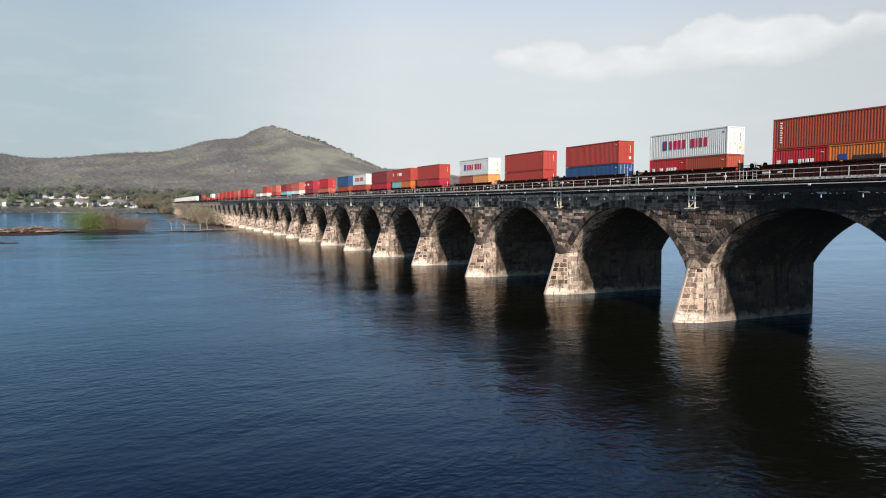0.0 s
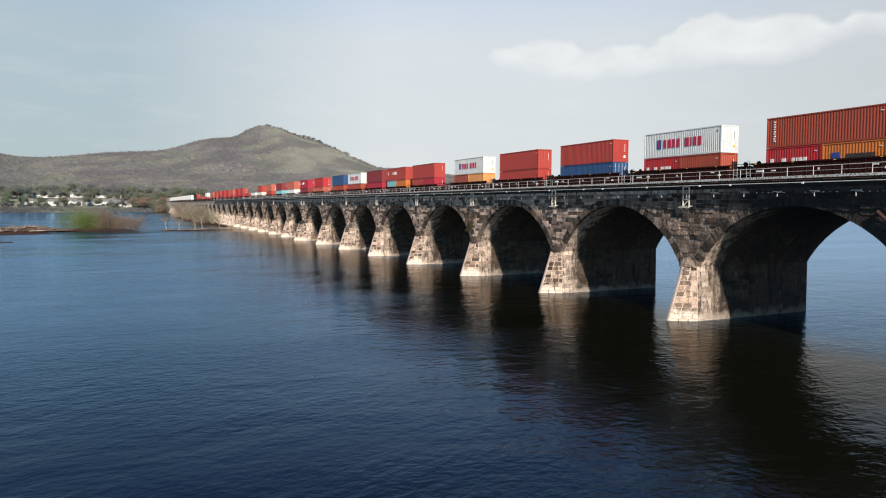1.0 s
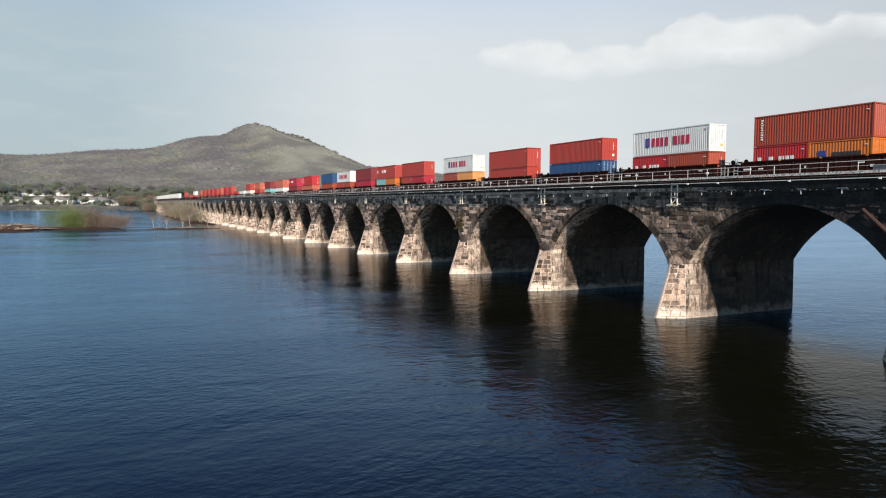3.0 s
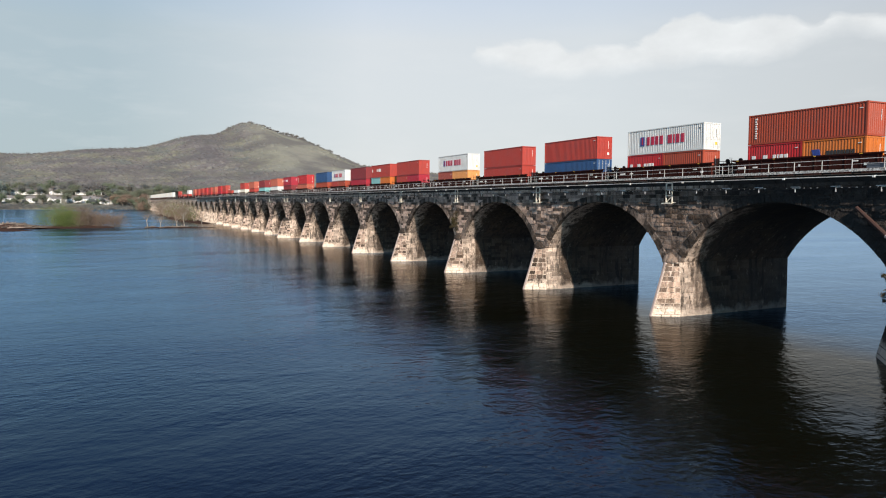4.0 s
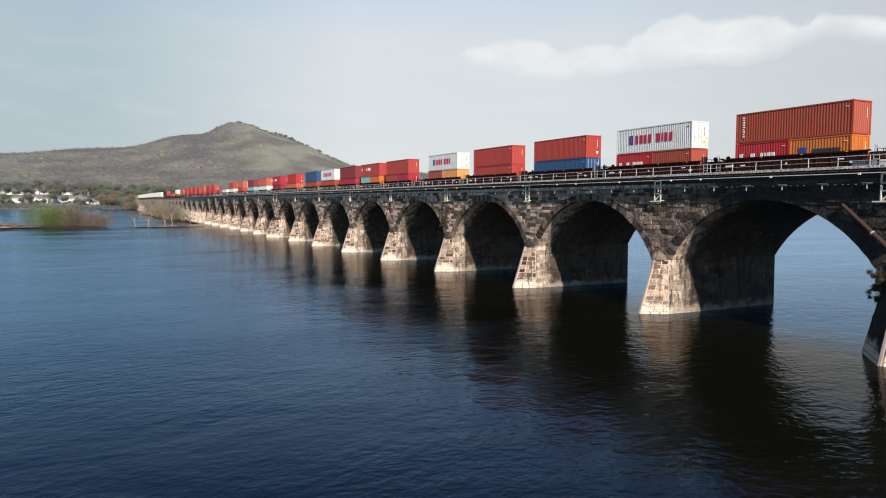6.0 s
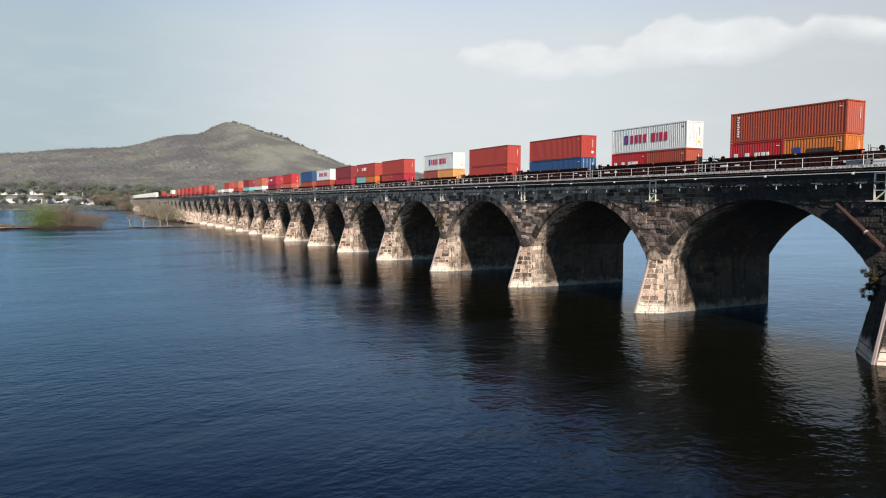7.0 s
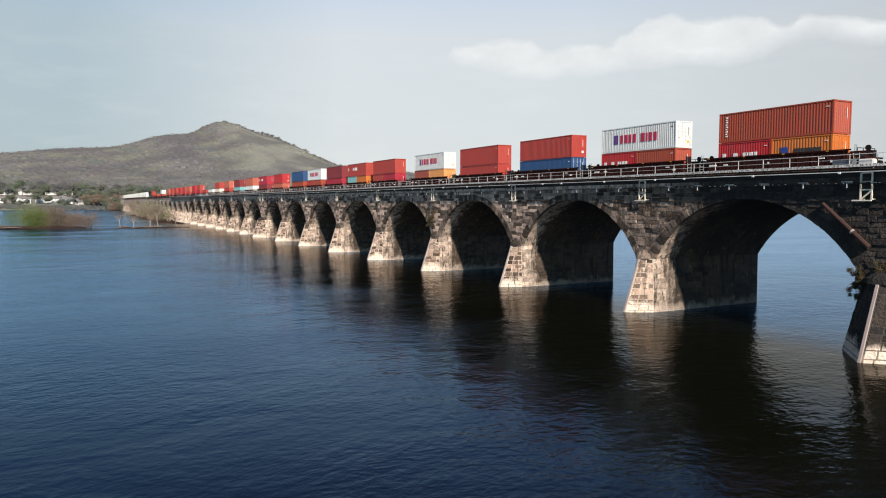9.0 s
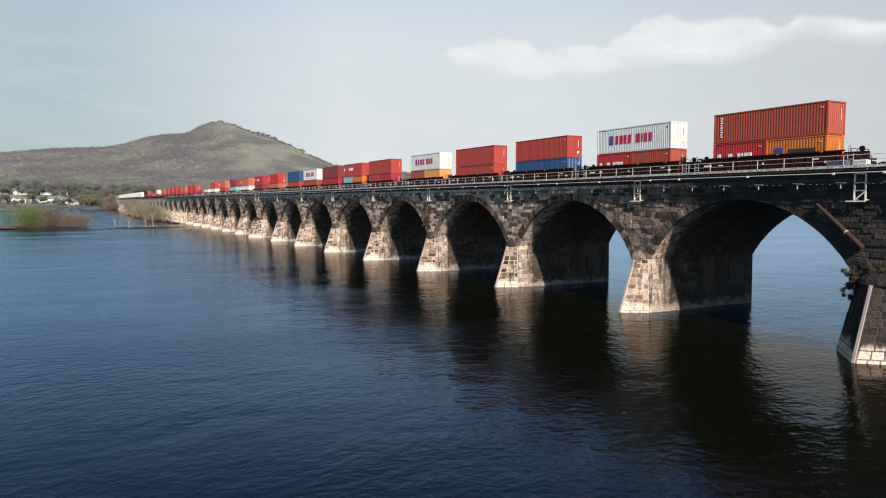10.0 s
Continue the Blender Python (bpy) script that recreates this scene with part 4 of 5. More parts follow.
def tree(x, y, z, height, spread, leaf_mat, count, label, name="tree", bark=BARK, leaf=0.28, stems=1):
    """Tapered trunk, forking limbs and a loose crown of small leaves."""
    t = thing(name, label, "tree" if name != "shrub" else "shrub", at=(x, y, z))
    s, tips = Soup(), []
    for k in range(stems):
        base = Vector((random.uniform(-0.3, 0.3), random.uniform(-0.3, 0.3), -0.5)) * (1 if stems == 1 else spread * 0.5)
        base.z = -0.4
        lean = Vector((random.uniform(-0.25, 0.25) * stems ** 0.5, random.uniform(-0.25, 0.25) * stems ** 0.5, 1)).normalized()
        r = height * (0.022 if stems == 1 else 0.010)
        fork = base + lean * height * random.uniform(0.28, 0.45)
        s.bar(base, fork, r, 7, r * 0.75)
        for i in range(5 if stems == 1 else 3):
            limb = Soup() if name == "sapling" else s
            g = random.uniform(0, 2 * math.pi)
            d = Vector((math.cos(g) * spread / height, math.sin(g) * spread / height, random.uniform(0.5, 1.0)))
            mid = fork + d * height * 0.28
            limb.bar(fork, mid, r * 0.6, 5, r * 0.35)
            for j in range(3):
                e = Vector((random.uniform(-1, 1), random.uniform(-1, 1), random.uniform(0.1, 1))).normalized()
                tip = mid + e * height * random.uniform(0.14, 0.26)
                limb.bar(mid, tip, r * 0.32, 4, r * 0.10)
                tips += [tip, (mid + tip) / 2]
            if name == "sapling":
                part("limb", limb.done(), bark, t)
    part("trunk", s.done(), bark, t)
    tips = np.array([p[:] for p in tips])
    c = tips[RNG.integers(0, len(tips), count)]
    if name == "shrub" or stems > 1:
        c = c * np.array([1, 1, 1]) - np.array([0, 0, 1]) * (RNG.random(count) * c[:, 2])[:, None] * 0.9
    part("crown", leaf_mesh("crown", *leaves(c, leaf, height * (0.11 if name == "shrub" else 0.075)), leaf_mat), None, t)
    return t


# low gravel bars with driftwood
def gravel_bar(x, y, half_x, half_y, high, label, seed):
    n, v, f = 26, [], []
    for i in range(n):
        for j in range(n):
            u, q = 2 * i / (n - 1) - 1, 2 * j / (n - 1) - 1
            e = 1 - (u * u + q * q) + 0.7 * noise.noise((u * 2.3, q * 2.3, seed)) + 0.3 * noise.noise((u * 7, q * 7, seed))
            v.append((u * half_x, q * half_y, max(-1.0, min(high, high * 0.8 * e))))
    for i in range(n - 1):
        for j in range(n - 1):
            k = i * n + j
            f.append((k, k + n, k + n + 1, k + 1))
    ob = tagged(new("gravel_bar", mesh_of("gravel_bar", v, f, SHINGLE, True)), label, "island", kind="structure")
    ob.location = (x, y, 0)
    return ob


gravel_bar(-80, 282, 30, 8, 1.3, "low brown gravel bar with flood wrack", 2.0)
gravel_bar(-92, 280, 17, 8, 2.3, "dark brown mound of flood wrack on the bar", 3.0)
gravel_bar(-94, 190, 10, 5, 0.45, "low brown gravel bar just above the water", 6.0)
gravel_bar(-10, 965, 8.5, 60, 0.9, "brushy bank at the foot of the abutment", 9.0)
gravel_bar(-99, 258, 20, 7, 0.8, "low brown gravel bar with flood wrack", 5.0)
gravel_bar(-26, 272, 17, 4, 0.45, "thin mud bar with stranded logs", 8.0)
gravel_bar(-8, 470, 7.5, 150, 0.7, "brush-covered gravel bank along the viaduct", 11.0)


def driftwood(x, y, z, length, turn):
    t = thing("driftwood_log", "weathered driftwood log stranded on the bar", "log", "driftwood on the bars", at=(x, y, z), turn=turn)
    s = Soup().bar((-length / 2, 0, 0.05), (length * 0.1, 0.12, 0.22), 0.20, 7, 0.17).bar((length * 0.1, 0.12, 0.22), (length / 2, -0.1, 0.35), 0.17, 7, 0.08)
    wood = random.choice((WOOD, BARK, BARK))
    part("trunk", s.done(), wood, t)
    s = Soup()
    for i in range(7):
        p = random.uniform(-0.45, 0.45) * length
        s.bar((p, 0, 0.2), (p + random.uniform(-0.8, 0.8), random.uniform(-0.9, 0.9), random.uniform(0.3, 1.3)), 0.09, 5, 0.03)
    part("branches", s.done(), wood, t)


random.seed(11)
for i in range(60):
    x, y = random.uniform(-104, -76), random.uniform(272, 281)
    rise_there = 1.84 * (1 - ((x + 92) / 17) ** 2 - ((y - 280) / 8) ** 2)
    driftwood(x, y, max(0.45, rise_there) + 0.1, random.uniform(3, 8), random.uniform(-75, 75))
for i in range(5):
    driftwood(random.uniform(-40, -14), random.uniform(270, 275), 0.25, random.uniform(3, 7), random.uniform(-20, 20))

random.seed(4)
for x, y, h in ((-72.0, 287, 12.5), (-68.0, 285, 10.0), (-65.5, 288, 8.5)):
    tree(x, y, 0.4, h, h * 0.75, WOODS_GREEN, 7000, "bright green leafy willow bush on the bar", "shrub", stems=6, leaf=0.19)
for i in range(16):
    h = random.uniform(5.5, 13.0)
    tree(-68 + 1.25 * i + random.uniform(-1, 1), random.uniform(280, 291), 0.3, h, h * 0.9, BRUSH, 1500, "brown budding brush on the gravel bar", "shrub", stems=6, leaf=0.14)
for i in range(14):
    tree(random.uniform(-104, -76), random.uniform(278, 288), 0.3, random.uniform(1.4, 2.6), 3.0, WOODS, 500, "low brown brush among flood wrack", "shrub", stems=4, leaf=0.16)
for i in range(5):
    tree(-36 + 5 * i + random.uniform(-2, 2), 272, 0.2, random.uniform(5, 9), 2.5, BRUSH, 200, "thin bare sapling on the mud bar", "sapling", PALE_BARK, 0.14)
for i in range(44):
    y = 362 + 6.4 * i + random.uniform(-4, 4)
    h = random.uniform(8, 13) if i < 9 else random.uniform(11, 17)
    tree(random.uniform(-14, -4.5), y, 0.4, h, h * 0.6, BRUSH if i % 5 else WOODS_GREEN, 900 if i % 3 else 380, "budding brown tree beside the viaduct", "shrub" if i % 3 else "tree", PALE_BARK if i % 3 == 0 else BARK, 0.22, 4)

# thicket where the viaduct meets the bank
for i in range(18):
    h = random.uniform(8, 14)
    tree(random.uniform(-15, -3), random.uniform(915, 1015), 0.5, h, h * 0.65, BRUSH if i % 3 else BANK_GREEN, 700, "budding tree at the foot of the abutment", "tree", leaf=0.5, stems=3)
for i in range(26):
    x, y = random.uniform(-46, -3.5), random.uniform(1018, 1046)
    h = random.uniform(10, 20)
    green = i % 3 == 0
    tree(x, y, max(0.2, float(hill_height(np.array(x), np.array(y)))), h, h * 0.65, BANK_GREEN if green else BRUSH, 900,
         "fresh green tree beside the viaduct's end" if green else "brown budding tree beside the viaduct's end", "tree", leaf=0.6)

# far-bank trees
for i in range(210):
    x = RNG.uniform(-330, 60)
    y = RNG.uniform(1028, 1050) if i < 70 else RNG.uniform(1085, 1215)
    green = RNG.random() < 0.5
    h = RNG.uniform(5, 12) if i < 70 else RNG.uniform(13, 25)
    tree(float(x), float(y), float(hill_height(np.array(x), np.array(y))), float(h), float(h * 0.62), BANK_GREEN if green else WOODS, 900,
         "fresh green tree on the far bank" if green else "grey-brown budding tree on the far bank", "tree", leaf=0.7)
for x, y, h in ((-132, 1046, 17), (-104, 1048, 16), (-88, 1052, 14), (-38, 1050, 22), (-30, 1056, 25), (-20, 1052, 19), (-158, 1050, 15), (-180, 1048, 17), (-10, 1070, 22), (8, 1060, 20), (-200, 1052, 16)):
    tree(x, y, float(hill_height(np.array(x), np.array(y))), h, h * 0.7, BANK_GREEN, 1500, "full fresh green tree on the far bank", "tree", leaf=0.7)


def house(x, y, width, depth, wall, turn, label):
    z = float(hill_height(np.array(float(x)), np.array(float(y)))) - 0.3
    t = thing("house", label, "house", "houses on the far bank", at=(x, y, z), turn=turn)
    w2, d2, roof = width / 2, depth / 2, wall + depth * 0.36
    s = Soup()
    v = [(-w2, -d2, 0), (w2, -d2, 0), (w2, d2, 0), (-w2, d2, 0), (-w2, -d2, wall), (w2, -d2, wall), (w2, d2, wall), (-w2, d2, wall), (-w2, 0, roof), (w2, 0, roof)]
    s.piece(v, [(0, 3, 2, 1), (0, 1, 5, 4), (2, 3, 7, 6), (1, 2, 6, 9, 5), (3, 0, 4, 8, 7), (4, 5, 9, 8), (6, 7, 8, 9)])
    part("wall", s.done(), HOUSE_WHITE, t)
    e, q = 0.5, 0.25
    s = Soup()
    for side in (-1, 1):
        a = [(-w2 - e, side * (d2 + e), wall - e * 0.72 + 0.05), (w2 + e, side * (d2 + e), wall - e * 0.72 + 0.05), (w2 + e, 0, roof + 0.05), (-w2 - e, 0, roof + 0.05)]
        s.piece(a + [(p, r, h + q) for p, r, h in a])
    part("roof", s.done(), HOUSE_ROOF, t)
    part("chimney", Soup().box(w2 * 0.4, w2 * 0.4 + 0.9, -0.45, 0.45, roof - 0.6, roof + 1.3).done(), TIMBER, t)
    for i in range(max(2, int(width / 3.2))):
        xx = -w2 + (i + 0.5) * width / max(2, int(width / 3.2))
        for zz in ((1.0, 3.7) if wall > 5 else (1.0,)):
            wd = part("window", Soup().box(xx - 0.6, xx + 0.6, -d2 - 0.06, -d2 - 0.003, zz, zz + 1.5).done(), HOUSE_WHITE, t)
            part("pane", Soup().box(xx - 0.5, xx + 0.5, -d2 - 0.08, -d2 - 0.063, zz + 0.1, zz + 1.4).done(), HOUSE_GLASS, wd)


random.seed(21)
for x, y, wd, high in ((-117, 1064, 12, 6.0), (-147, 1066, 10, 6.0), (-98, 1068, 12, 6.0), (-90, 1074, 9, 3.4), (-79, 1066, 11, 6.0), (-72, 1078, 10, 6.0), (-65, 1062, 13, 6.0),
                       (-55, 1058, 11, 3.4), (-51, 1048, 10, 3.4), (-175, 1070, 10, 6.0), (-128, 1082, 9, 6.0), (-208, 1066, 11, 6.0)):
    house(x, y, wd, random.uniform(7, 9), high, random.uniform(-50, 50), "white clapboard house with grey roof on the bank")
house(-158, 1152, 42, 12, 4.6, 3, "long white low building above the bank")
house(-115, 1158, 30, 12, 5.4, -4, "long white low building above the bank")
house(-78, 1156, 36, 11, 4.6, 2, "long white low building above the bank")

# woods over the ridge and the bank: one canopy of rounded crowns
STEP, CELL = 3.6, 11.5
ux, uy = np.arange(-640, 1120, STEP), np.arange(1165, 2420, STEP)
UX, UY = np.meshgrid(ux, uy)
canopy = np.zeros_like(UX)
cells = RNG.random((400, 400, 4))
for di in (-1, 0, 1):
    for dj in (-1, 0, 1):
        ci, cj = np.floor((UX + 700) / CELL).astype(int) + di, np.floor((UY - 1000) / CELL).astype(int) + dj
        r = cells[ci % 400, cj % 400]
        tx, ty = (ci + r[..., 0]) * CELL - 700, (cj + r[..., 1]) * CELL + 1000
        high, wide = 4.0 + 6 * r[..., 2], 6.0 + 6.0 * r[..., 3]
        d2 = ((UX - tx) ** 2 + (UY - ty) ** 2) / wide ** 2
        canopy = np.maximum(canopy, 0.5 * high * np.clip(1 - 0.75 * d2, 0, None))
meadow = np.exp(-((UX - (415 + (UY - 1900) * 0.1)) / 125) ** 2) * (UY < 2230) / (1 + np.exp(-(UY - 1500) / 40))
UZ = hill_height(UX, UY) + 5.5 + canopy * (1 - 0.8 * meadow) - 0.5 * meadow - 17.0 * np.clip((1185 - UY) / 20, 0, 1)
nu = len(ux)
cf = [(r * nu + c, r * nu + c + 1, (r + 1) * nu + c + 1, (r + 1) * nu + c) for r in range(len(uy) - 1) for c in range(nu - 1)]
tagged(new("woods", mesh_of("woods", np.stack([UX, UY, UZ], -1).reshape(-1, 3).tolist(), cf, WOODS, True)), "grey-brown spring woods with green flushes over the ridge", "woods", kind="stuff")
# single crowns that stand out of the canopy, and the twigs round them
step = 12.5
kx, ky = np.meshgrid(np.arange(-640, 1110, step), np.arange(1172, 2340, step))
kx, ky = (q.ravel() + RNG.uniform(-0.45, 0.45, q.size) * step for q in (kx, ky))
bare = np.exp(-((kx - (415 + (ky - 1900) * 0.1)) / 105) ** 2) * (ky < 2230) / (1 + np.exp(-(ky - 1500) / 40))
keep = RNG.random(len(kx)) > bare * 0.92 + 0.06
kx, ky = kx[keep], ky[keep]
wide = RNG.uniform(5.6, 10.5, len(kx)) * (1 - 0.35 * bare[keep])
centres = np.stack([kx, ky, hill_height(kx, ky) + 4.8 + wide * RNG.uniform(0.05, 0.45, len(kx))], 1)
tagged(new("crowns", mesh_of("crowns", *clumps(centres - np.array([0, 0, 2.6]), wide * 0.85, 0.75), WOODS, True)), "rounded budding crowns of the ridge woods", "woods", kind="stuff")
tips = np.repeat(centres, 14, 0)
away = RNG.normal(size=tips.shape)
away /= np.linalg.norm(away, axis=1)[:, None]
tips += away * np.array([1, 1, 0.9]) * np.repeat(wide, 14)[:, None] * 0.72
q, k = leaves(tips, 1.0, 0.6)
tagged(new("twigs", leaf_mesh("twigs", q, k, WOODS)), "fine budding twigs over the ridge woods", "woods", kind="stuff")
# open-grown trees placed to fit the camera's view, along the skyline it sees
random.seed(17)
for i in range(100):
    bearing = math.tan(radians(6.0 + 13.5 * i / 99))
    reach = np.arange(1750.0, 2330.0, 10.0)
    y = float(reach[np.argmax((hill_height((reach + 55) * bearing - 52, reach) - 11) / (reach + 55))]) + random.uniform(-30, 30)
    x = (y + 55) * bearing - 52 + random.uniform(-5, 5)
    h = random.uniform(9, 17)
    tree(x, y, float(hill_height(np.array(x), np.array(y))), h, h * 0.95, BROW_LEAF, 420, "bare budding tree on the brow of the ridge", "tree", leaf=0.7)
# brush along the far waterline
n = 1700
bx, by = RNG.uniform(-420, 60, n), RNG.uniform(1004, 1034, n)
size = RNG.uniform(0.9, 2.2, n)
q, k = leaves(np.repeat(np.stack([bx, by, np.maximum(hill_height(bx, by), 0) + size * 0.5], 1), 60, 0), 0.45, np.repeat(size, 60)[:, None] * 0.8)
tagged(new("brush", leaf_mesh("brush", q, k, WOODS)), "low brown brush along the far waterline", "brush", kind="stuff")

# creepers on the masonry
def creeper(x, y, z, size, count, label):
    t = thing("creeper", label, "plant", at=(x, y, z))
    s, tips = Soup(), []
    for i in range(14):
        a = Vector((-0.05, random.uniform(-0.3, 0.3), 0))
        e = a + Vector((random.uniform(-0.6, 0.05), random.uniform(-1, 1) * 0.6, random.uniform(-1.7, 0.5))) * size
        s.bar(a, e, 0.035, 4, 0.01)
        tips += [a.lerp(e, 0.5), e]
    part("stems", s.done(), BARK, t)
    tips = np.array([p[:] for p in tips])
    part("leaves", leaf_mesh("leaves", *leaves(tips[RNG.integers(0, len(tips), count)], 0.055, size * 0.09), MOSS), None, t)


random.seed(31)
creeper(-0.15, PIERS[-1] + 2.35, 5.7, 1.1, 3800, "olive-brown creeper hanging from the arch springing")
creeper(-0.15, PIERS[-1] + 0.3, 6.3, 1.2, 2600, "olive-brown creeper hanging from the arch springing")
creeper(-0.15, PIERS[2] + 1.3, 8.6, 1.4, 3000, "dry brown shrub rooted in the masonry")
creeper(-0.12, PIERS[2] + 0.6, 9.6, 0.9, 700, "dry brown shrub rooted in the masonry")

# a weathered timber lying along the arch ring beside the wide pier
beam = thing("timber_baulk", "weathered red-brown timber baulk leaning along the arch ring", "timber", at=(-0.32, 0, 0))
part("baulk", Soup().bar((0, PIERS[-1] + 5.4, 11.25), (0, PIERS[-1] + 1.6, 8.0), 0.15, 9, 0.20).done(), TIMBER, beam)
part("strap", Soup().bar((-0.02, PIERS[-1] + 2.98, 9.18), (-0.02, PIERS[-1] + 2.88, 9.095), 0.205, 9).done(), NOSING, beam)

# ---- stone facing: nearest blocks singly, the rest joined ----
random.seed(7)


def block(y0a, y1a, y0b, y1b, z0, z1, proud):
    """A dressed block on the near wall: foot from y0a to y1a, head from y0b to y1b."""
    g, c = 0.014, 0.035
    back = [(0.02, y0a + g, z0 + g), (0.02, y1a - g, z0 + g), (0.02, y1b - g, z1 - g), (0.02, y0b + g, z1 - g)]
    mid = [(-proud + c * 0.8, y, z) for x, y, z in back]
    front = [(-proud, y0a + g + c, z0 + g + c), (-proud, y1a - g - c, z0 + g + c), (-proud, y1b - g - c, z1 - g - c), (-proud, y0b + g + c, z1 - g - c)]
    f = [(8, 11, 10, 9)]
    for r in (0, 4):
        for i in range(4):
            j = (i + 1) % 4
            f.append((r + i, r + 4 + i, r + 4 + j, r + j))
    return back + mid + front, f


def bay_shape(k):
    y0, y1 = PIERS[k], PIERS[k + 1]
    a, c = y0 + pier_width(k) / 2, y1 - pier_width(k + 1) / 2
    return y0, y1, (a + c) / 2, (c - a) / 2


def wall_blocks(k):
    y0, y1, mid, half = bay_shape(k)
    out = []
    re = R_IN + RING + 0.01
    z = SPRING + 0.02
    while z < TOP - 0.15:
        h = random.choice((0.40, 0.46, 0.52))
        z1 = min(z + h, TOP - 0.005)

        def edge(zz):
            d = re * re - (zz - Z_C) ** 2
            return math.sqrt(d) if d > 0 else 0.0
        for side in (-1, 1):
            e0, e1 = edge(z), edge(z1)
            lo, hi0, hi1 = (y0, mid - e0, mid - e1) if side < 0 else (y1, mid + e0, mid + e1)
            if side < 0:
                y = lo
                while y < hi0 - 0.05:
                    L = random.uniform(0.65, 1.35)
                    q = y + L
                    last = q > min(hi0, hi1) - 0.5
                    if last:
                        out.append((y, hi0, y, hi1, z, z1))
                        break
                    out.append((y, q, y, q, z, z1))
                    y = q
            else:
                y = lo
                while y > hi0 + 0.05:
                    L = random.uniform(0.65, 1.35)
                    q = y - L
                    if q < max(hi0, hi1) + 0.5:
                        out.append((hi0, y, hi1, y, z, z1))
                        break
                    out.append((q, y, q, y, z, z1))
                    y = q
        z = z1
    return [block(*o, random.choice((0.03, 0.06, 0.09, 0.13))) for o in out if o[1] - o[0] > 0.12 and o[3] - o[2] > 0.05]


def ring_blocks(k):
    y0, y1, mid, half = bay_shape(k)
    g = math.asin(half / R_IN)
    n = 43
    out = []
    for i in range(n):
        t0, t1 = -g + 2 * g * i / n + 0.0016, -g + 2 * g * (i + 1) / n - 0.0016
        r1 = R_IN + RING * random.choice((0.92, 1.0, 1.0))
        p, c = random.choice((0.05, 0.08, 0.11)), 0.03
        q = [(mid + r * math.sin(t), Z_C + r * math.cos(t)) for r, t in ((R_IN - 0.02, t0), (R_IN - 0.02, t1), (r1, t1), (r1, t0))]
        cy, cz = sum(a for a, _ in q) / 4, sum(a for _, a in q) / 4
        back = [(0.4, a, z) for a, z in q]
        m = [(-p + c, a, z) for a, z in q]
        fr = [(-p, a + (cy - a) * 0.10, z + (cz - z) * 0.08) for a, z in q]
        f = [(8, 11, 10, 9)]
        for r in (0, 4):
            for a in range(4):
                j = (a + 1) % 4
                f.append((r + a, r + 4 + a, r + 4 + j, r + j))
        out.append((back + m + fr, f))
    return out


def cutwater_blocks(k):
    """Courses on both slanting faces of a pier's near cutwater."""
    w = pier_width(k) / 2
    out_low, out_high, foot = nose_foot(k)
    yk = PIERS[k]

    def corners(z, side):
        t = z / SPRING
        return Vector((-(out_low + (out_high - out_low) * t), yk + side * 0.17, z)), Vector((0.0, yk + side * (w + foot * (1 - t)), z))
    out = []
    zs = [-0.3]
    while zs[-1] < SPRING - 0.6:
        zs.append(zs[-1] + random.choice((0.5, 0.56, 0.62)))
    zs.append(SPRING - 0.06)
    for side in (-1, 1):
        for z0, z1 in zip(zs, zs[1:]):
            (n0, s0), (n1, s1) = corners(z0, side), corners(z1, side)
            length = (s0 - n0).length
            cuts, u = [0.0], 0.0
            while u < 1:
                u += random.uniform(0.7, 1.25) / length
                cuts.append(u if u < 1 - 0.3 / length else 1.0)
                if cuts[-1] == 1.0:
                    break
            normal = (s0 - n0).cross(n1 - n0).normalized() * (1 if side > 0 else -1)
            if normal.x > 0:
                normal = -normal
            for a, c in zip(cuts, cuts[1:]):
                p = random.choice((0.02, 0.03, 0.045))
                q = [n0.lerp(s0, a), n0.lerp(s0, c), n1.lerp(s1, c), n1.lerp(s1, a)]
                mid = (q[0] + q[1] + q[2] + q[3]) / 4
                back = [x + (mid - x).normalized() * 0.07 - normal * 0.05 for x in q]
                m = [x + (mid - x).normalized() * 0.07 + normal * (p - 0.02) for x in q]
                fr = [x + (mid - x).normalized() * 0.10 + normal * p for x in q]
                f = [(8, 9, 10, 11)]
                for r in (0, 4):
                    for i in range(4):
                        j = (i + 1) % 4
                        f.append((r + i, r + j, r + 4 + j, r + 4 + i))
                out.append((back + m + fr, f if side > 0 else [tuple(reversed(x)) for x in f]))
    return out


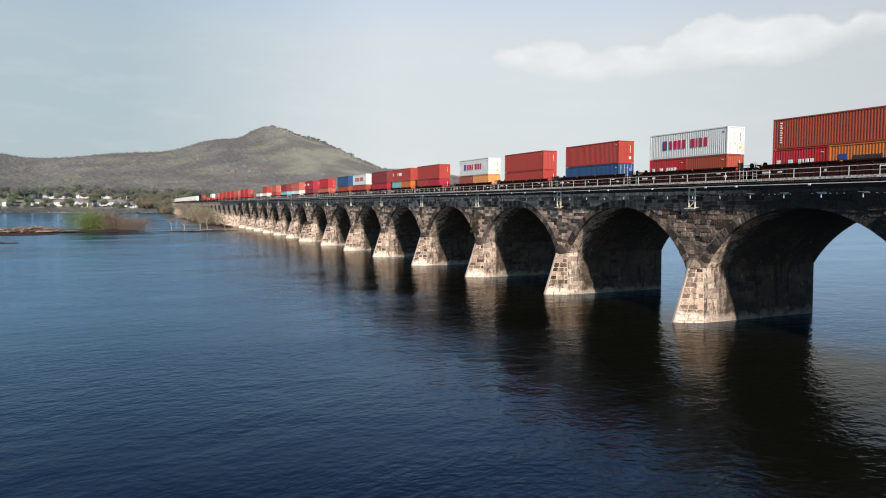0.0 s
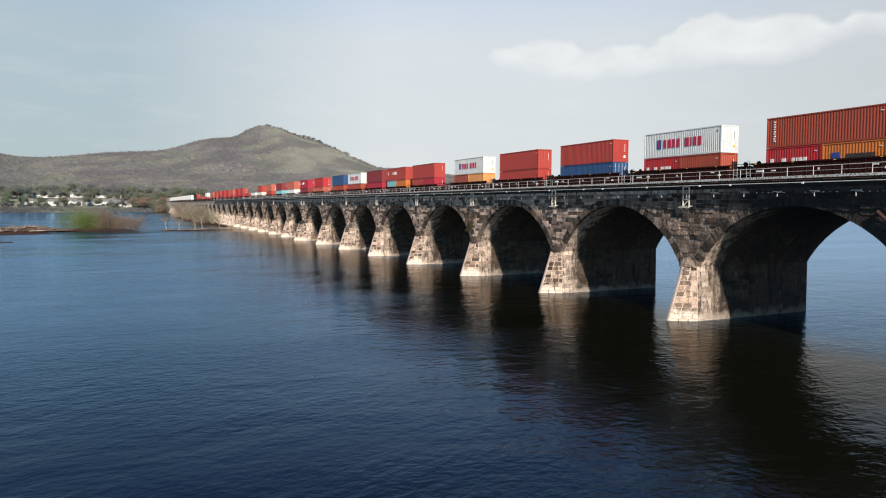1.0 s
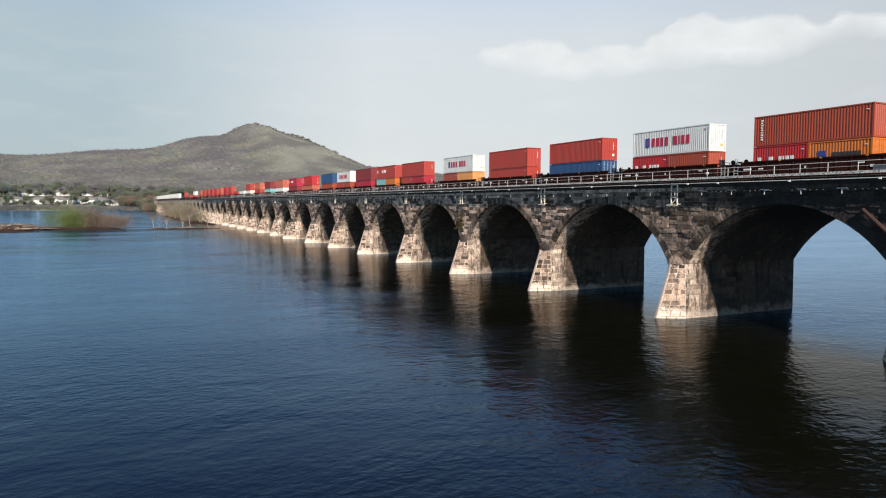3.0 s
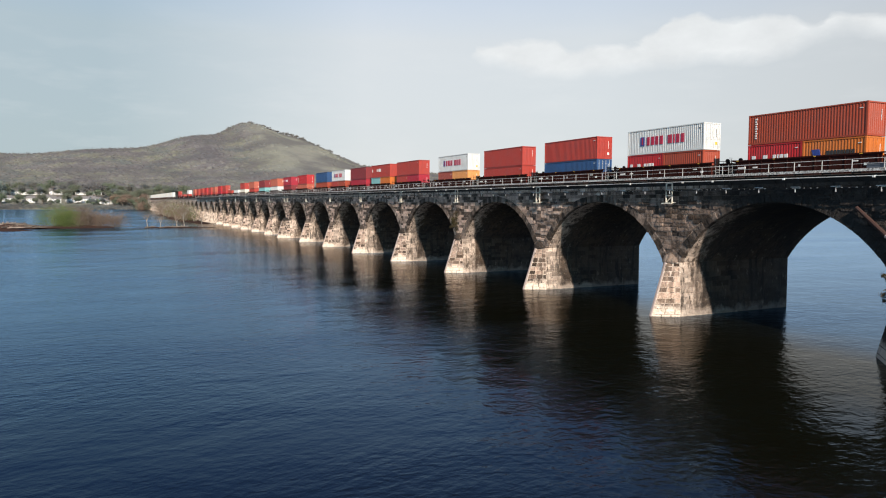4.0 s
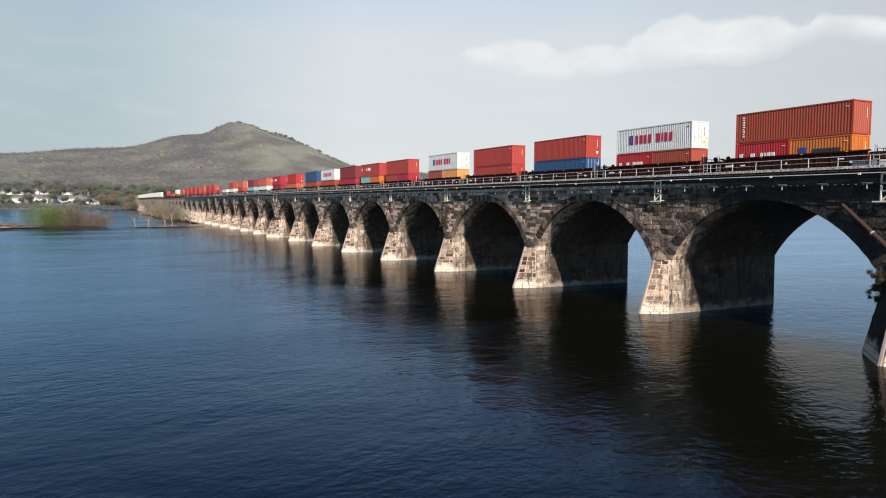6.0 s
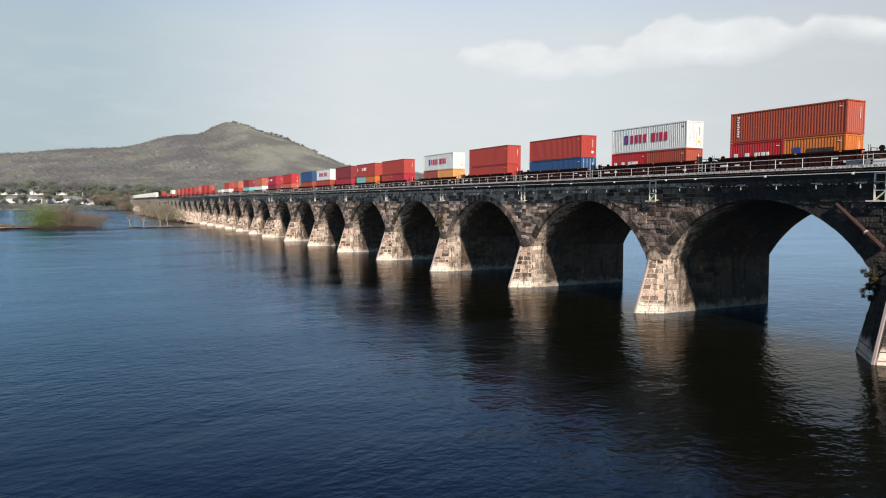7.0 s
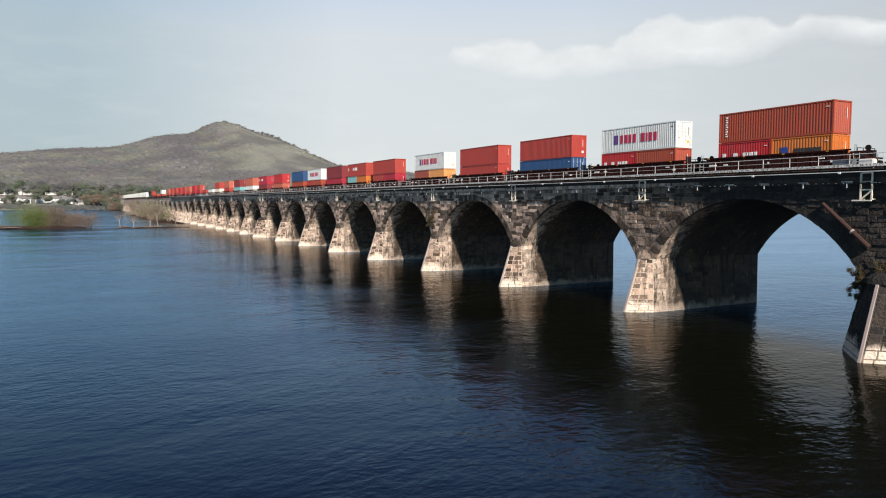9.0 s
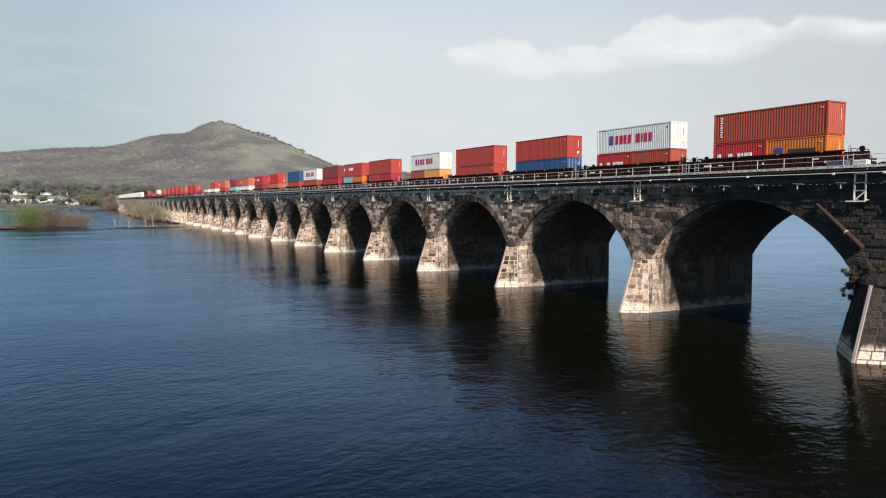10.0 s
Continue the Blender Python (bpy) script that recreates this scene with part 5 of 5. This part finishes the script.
def side_blocks(k):
    """Courses on the southern side of a pier, from its near shoulder inwards."""
    w, foot, yk = pier_width(k) / 2, nose_foot(k)[2], PIERS[k]

    def spot(x, z, out):
        t, u = max(0.0, z / SPRING), x / WIDTH
        return (x, yk - (w + (foot + (0.06 - foot) * u) * (1 - t)) - out, z)
    out, z = [], -0.3
    while z < SPRING - 0.3:
        z1 = z + random.choice((0.44, 0.50, 0.58))
        z1 = SPRING - 0.02 if z1 > SPRING - 0.35 else z1
        x = 0.03
        while x < 7.5:
            x1 = x + random.uniform(0.6, 1.35)
            p, g, c = random.choice((0.02, 0.035, 0.055)), 0.016, 0.03
            v = [spot(a, h, q) for q, e in ((-0.05, g), (p - 0.02, g), (p, g + c)) for a, h in ((x + e, z + e), (x1 - e, z + e), (x1 - e, z1 - e), (x + e, z1 - e))]
            f = [(8, 9, 10, 11)] + [(r + i, r + (i + 1) % 4, r + 4 + (i + 1) % 4, r + 4 + i) for r in (0, 4) for i in range(4)]
            out.append((v, f))
            x = x1
        z = z1
    return out


for k in range(-3, 14):
    rest = Soup()
    near = k in (-1, 0)
    for vf in wall_blocks(k):
        y = sum(v[1] for v in vf[0]) / len(vf[0])
        if near and -9.5 < y < 9.5:
            part("stone", vf, STONE_PIECE, BAY[k])
        else:
            rest.piece(*vf)
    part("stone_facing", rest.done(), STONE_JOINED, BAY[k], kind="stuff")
    if k <= 1 and k >= -2:
        for vf in ring_blocks(k):
            part("voussoir", vf, RING_PIECE, BAY[k])
    else:
        ring = Soup()
        for vf in ring_blocks(k):
            ring.piece(*vf)
        part("voussoir_ring", ring.done(), RING_JOINED, BAY[k], kind="stuff")
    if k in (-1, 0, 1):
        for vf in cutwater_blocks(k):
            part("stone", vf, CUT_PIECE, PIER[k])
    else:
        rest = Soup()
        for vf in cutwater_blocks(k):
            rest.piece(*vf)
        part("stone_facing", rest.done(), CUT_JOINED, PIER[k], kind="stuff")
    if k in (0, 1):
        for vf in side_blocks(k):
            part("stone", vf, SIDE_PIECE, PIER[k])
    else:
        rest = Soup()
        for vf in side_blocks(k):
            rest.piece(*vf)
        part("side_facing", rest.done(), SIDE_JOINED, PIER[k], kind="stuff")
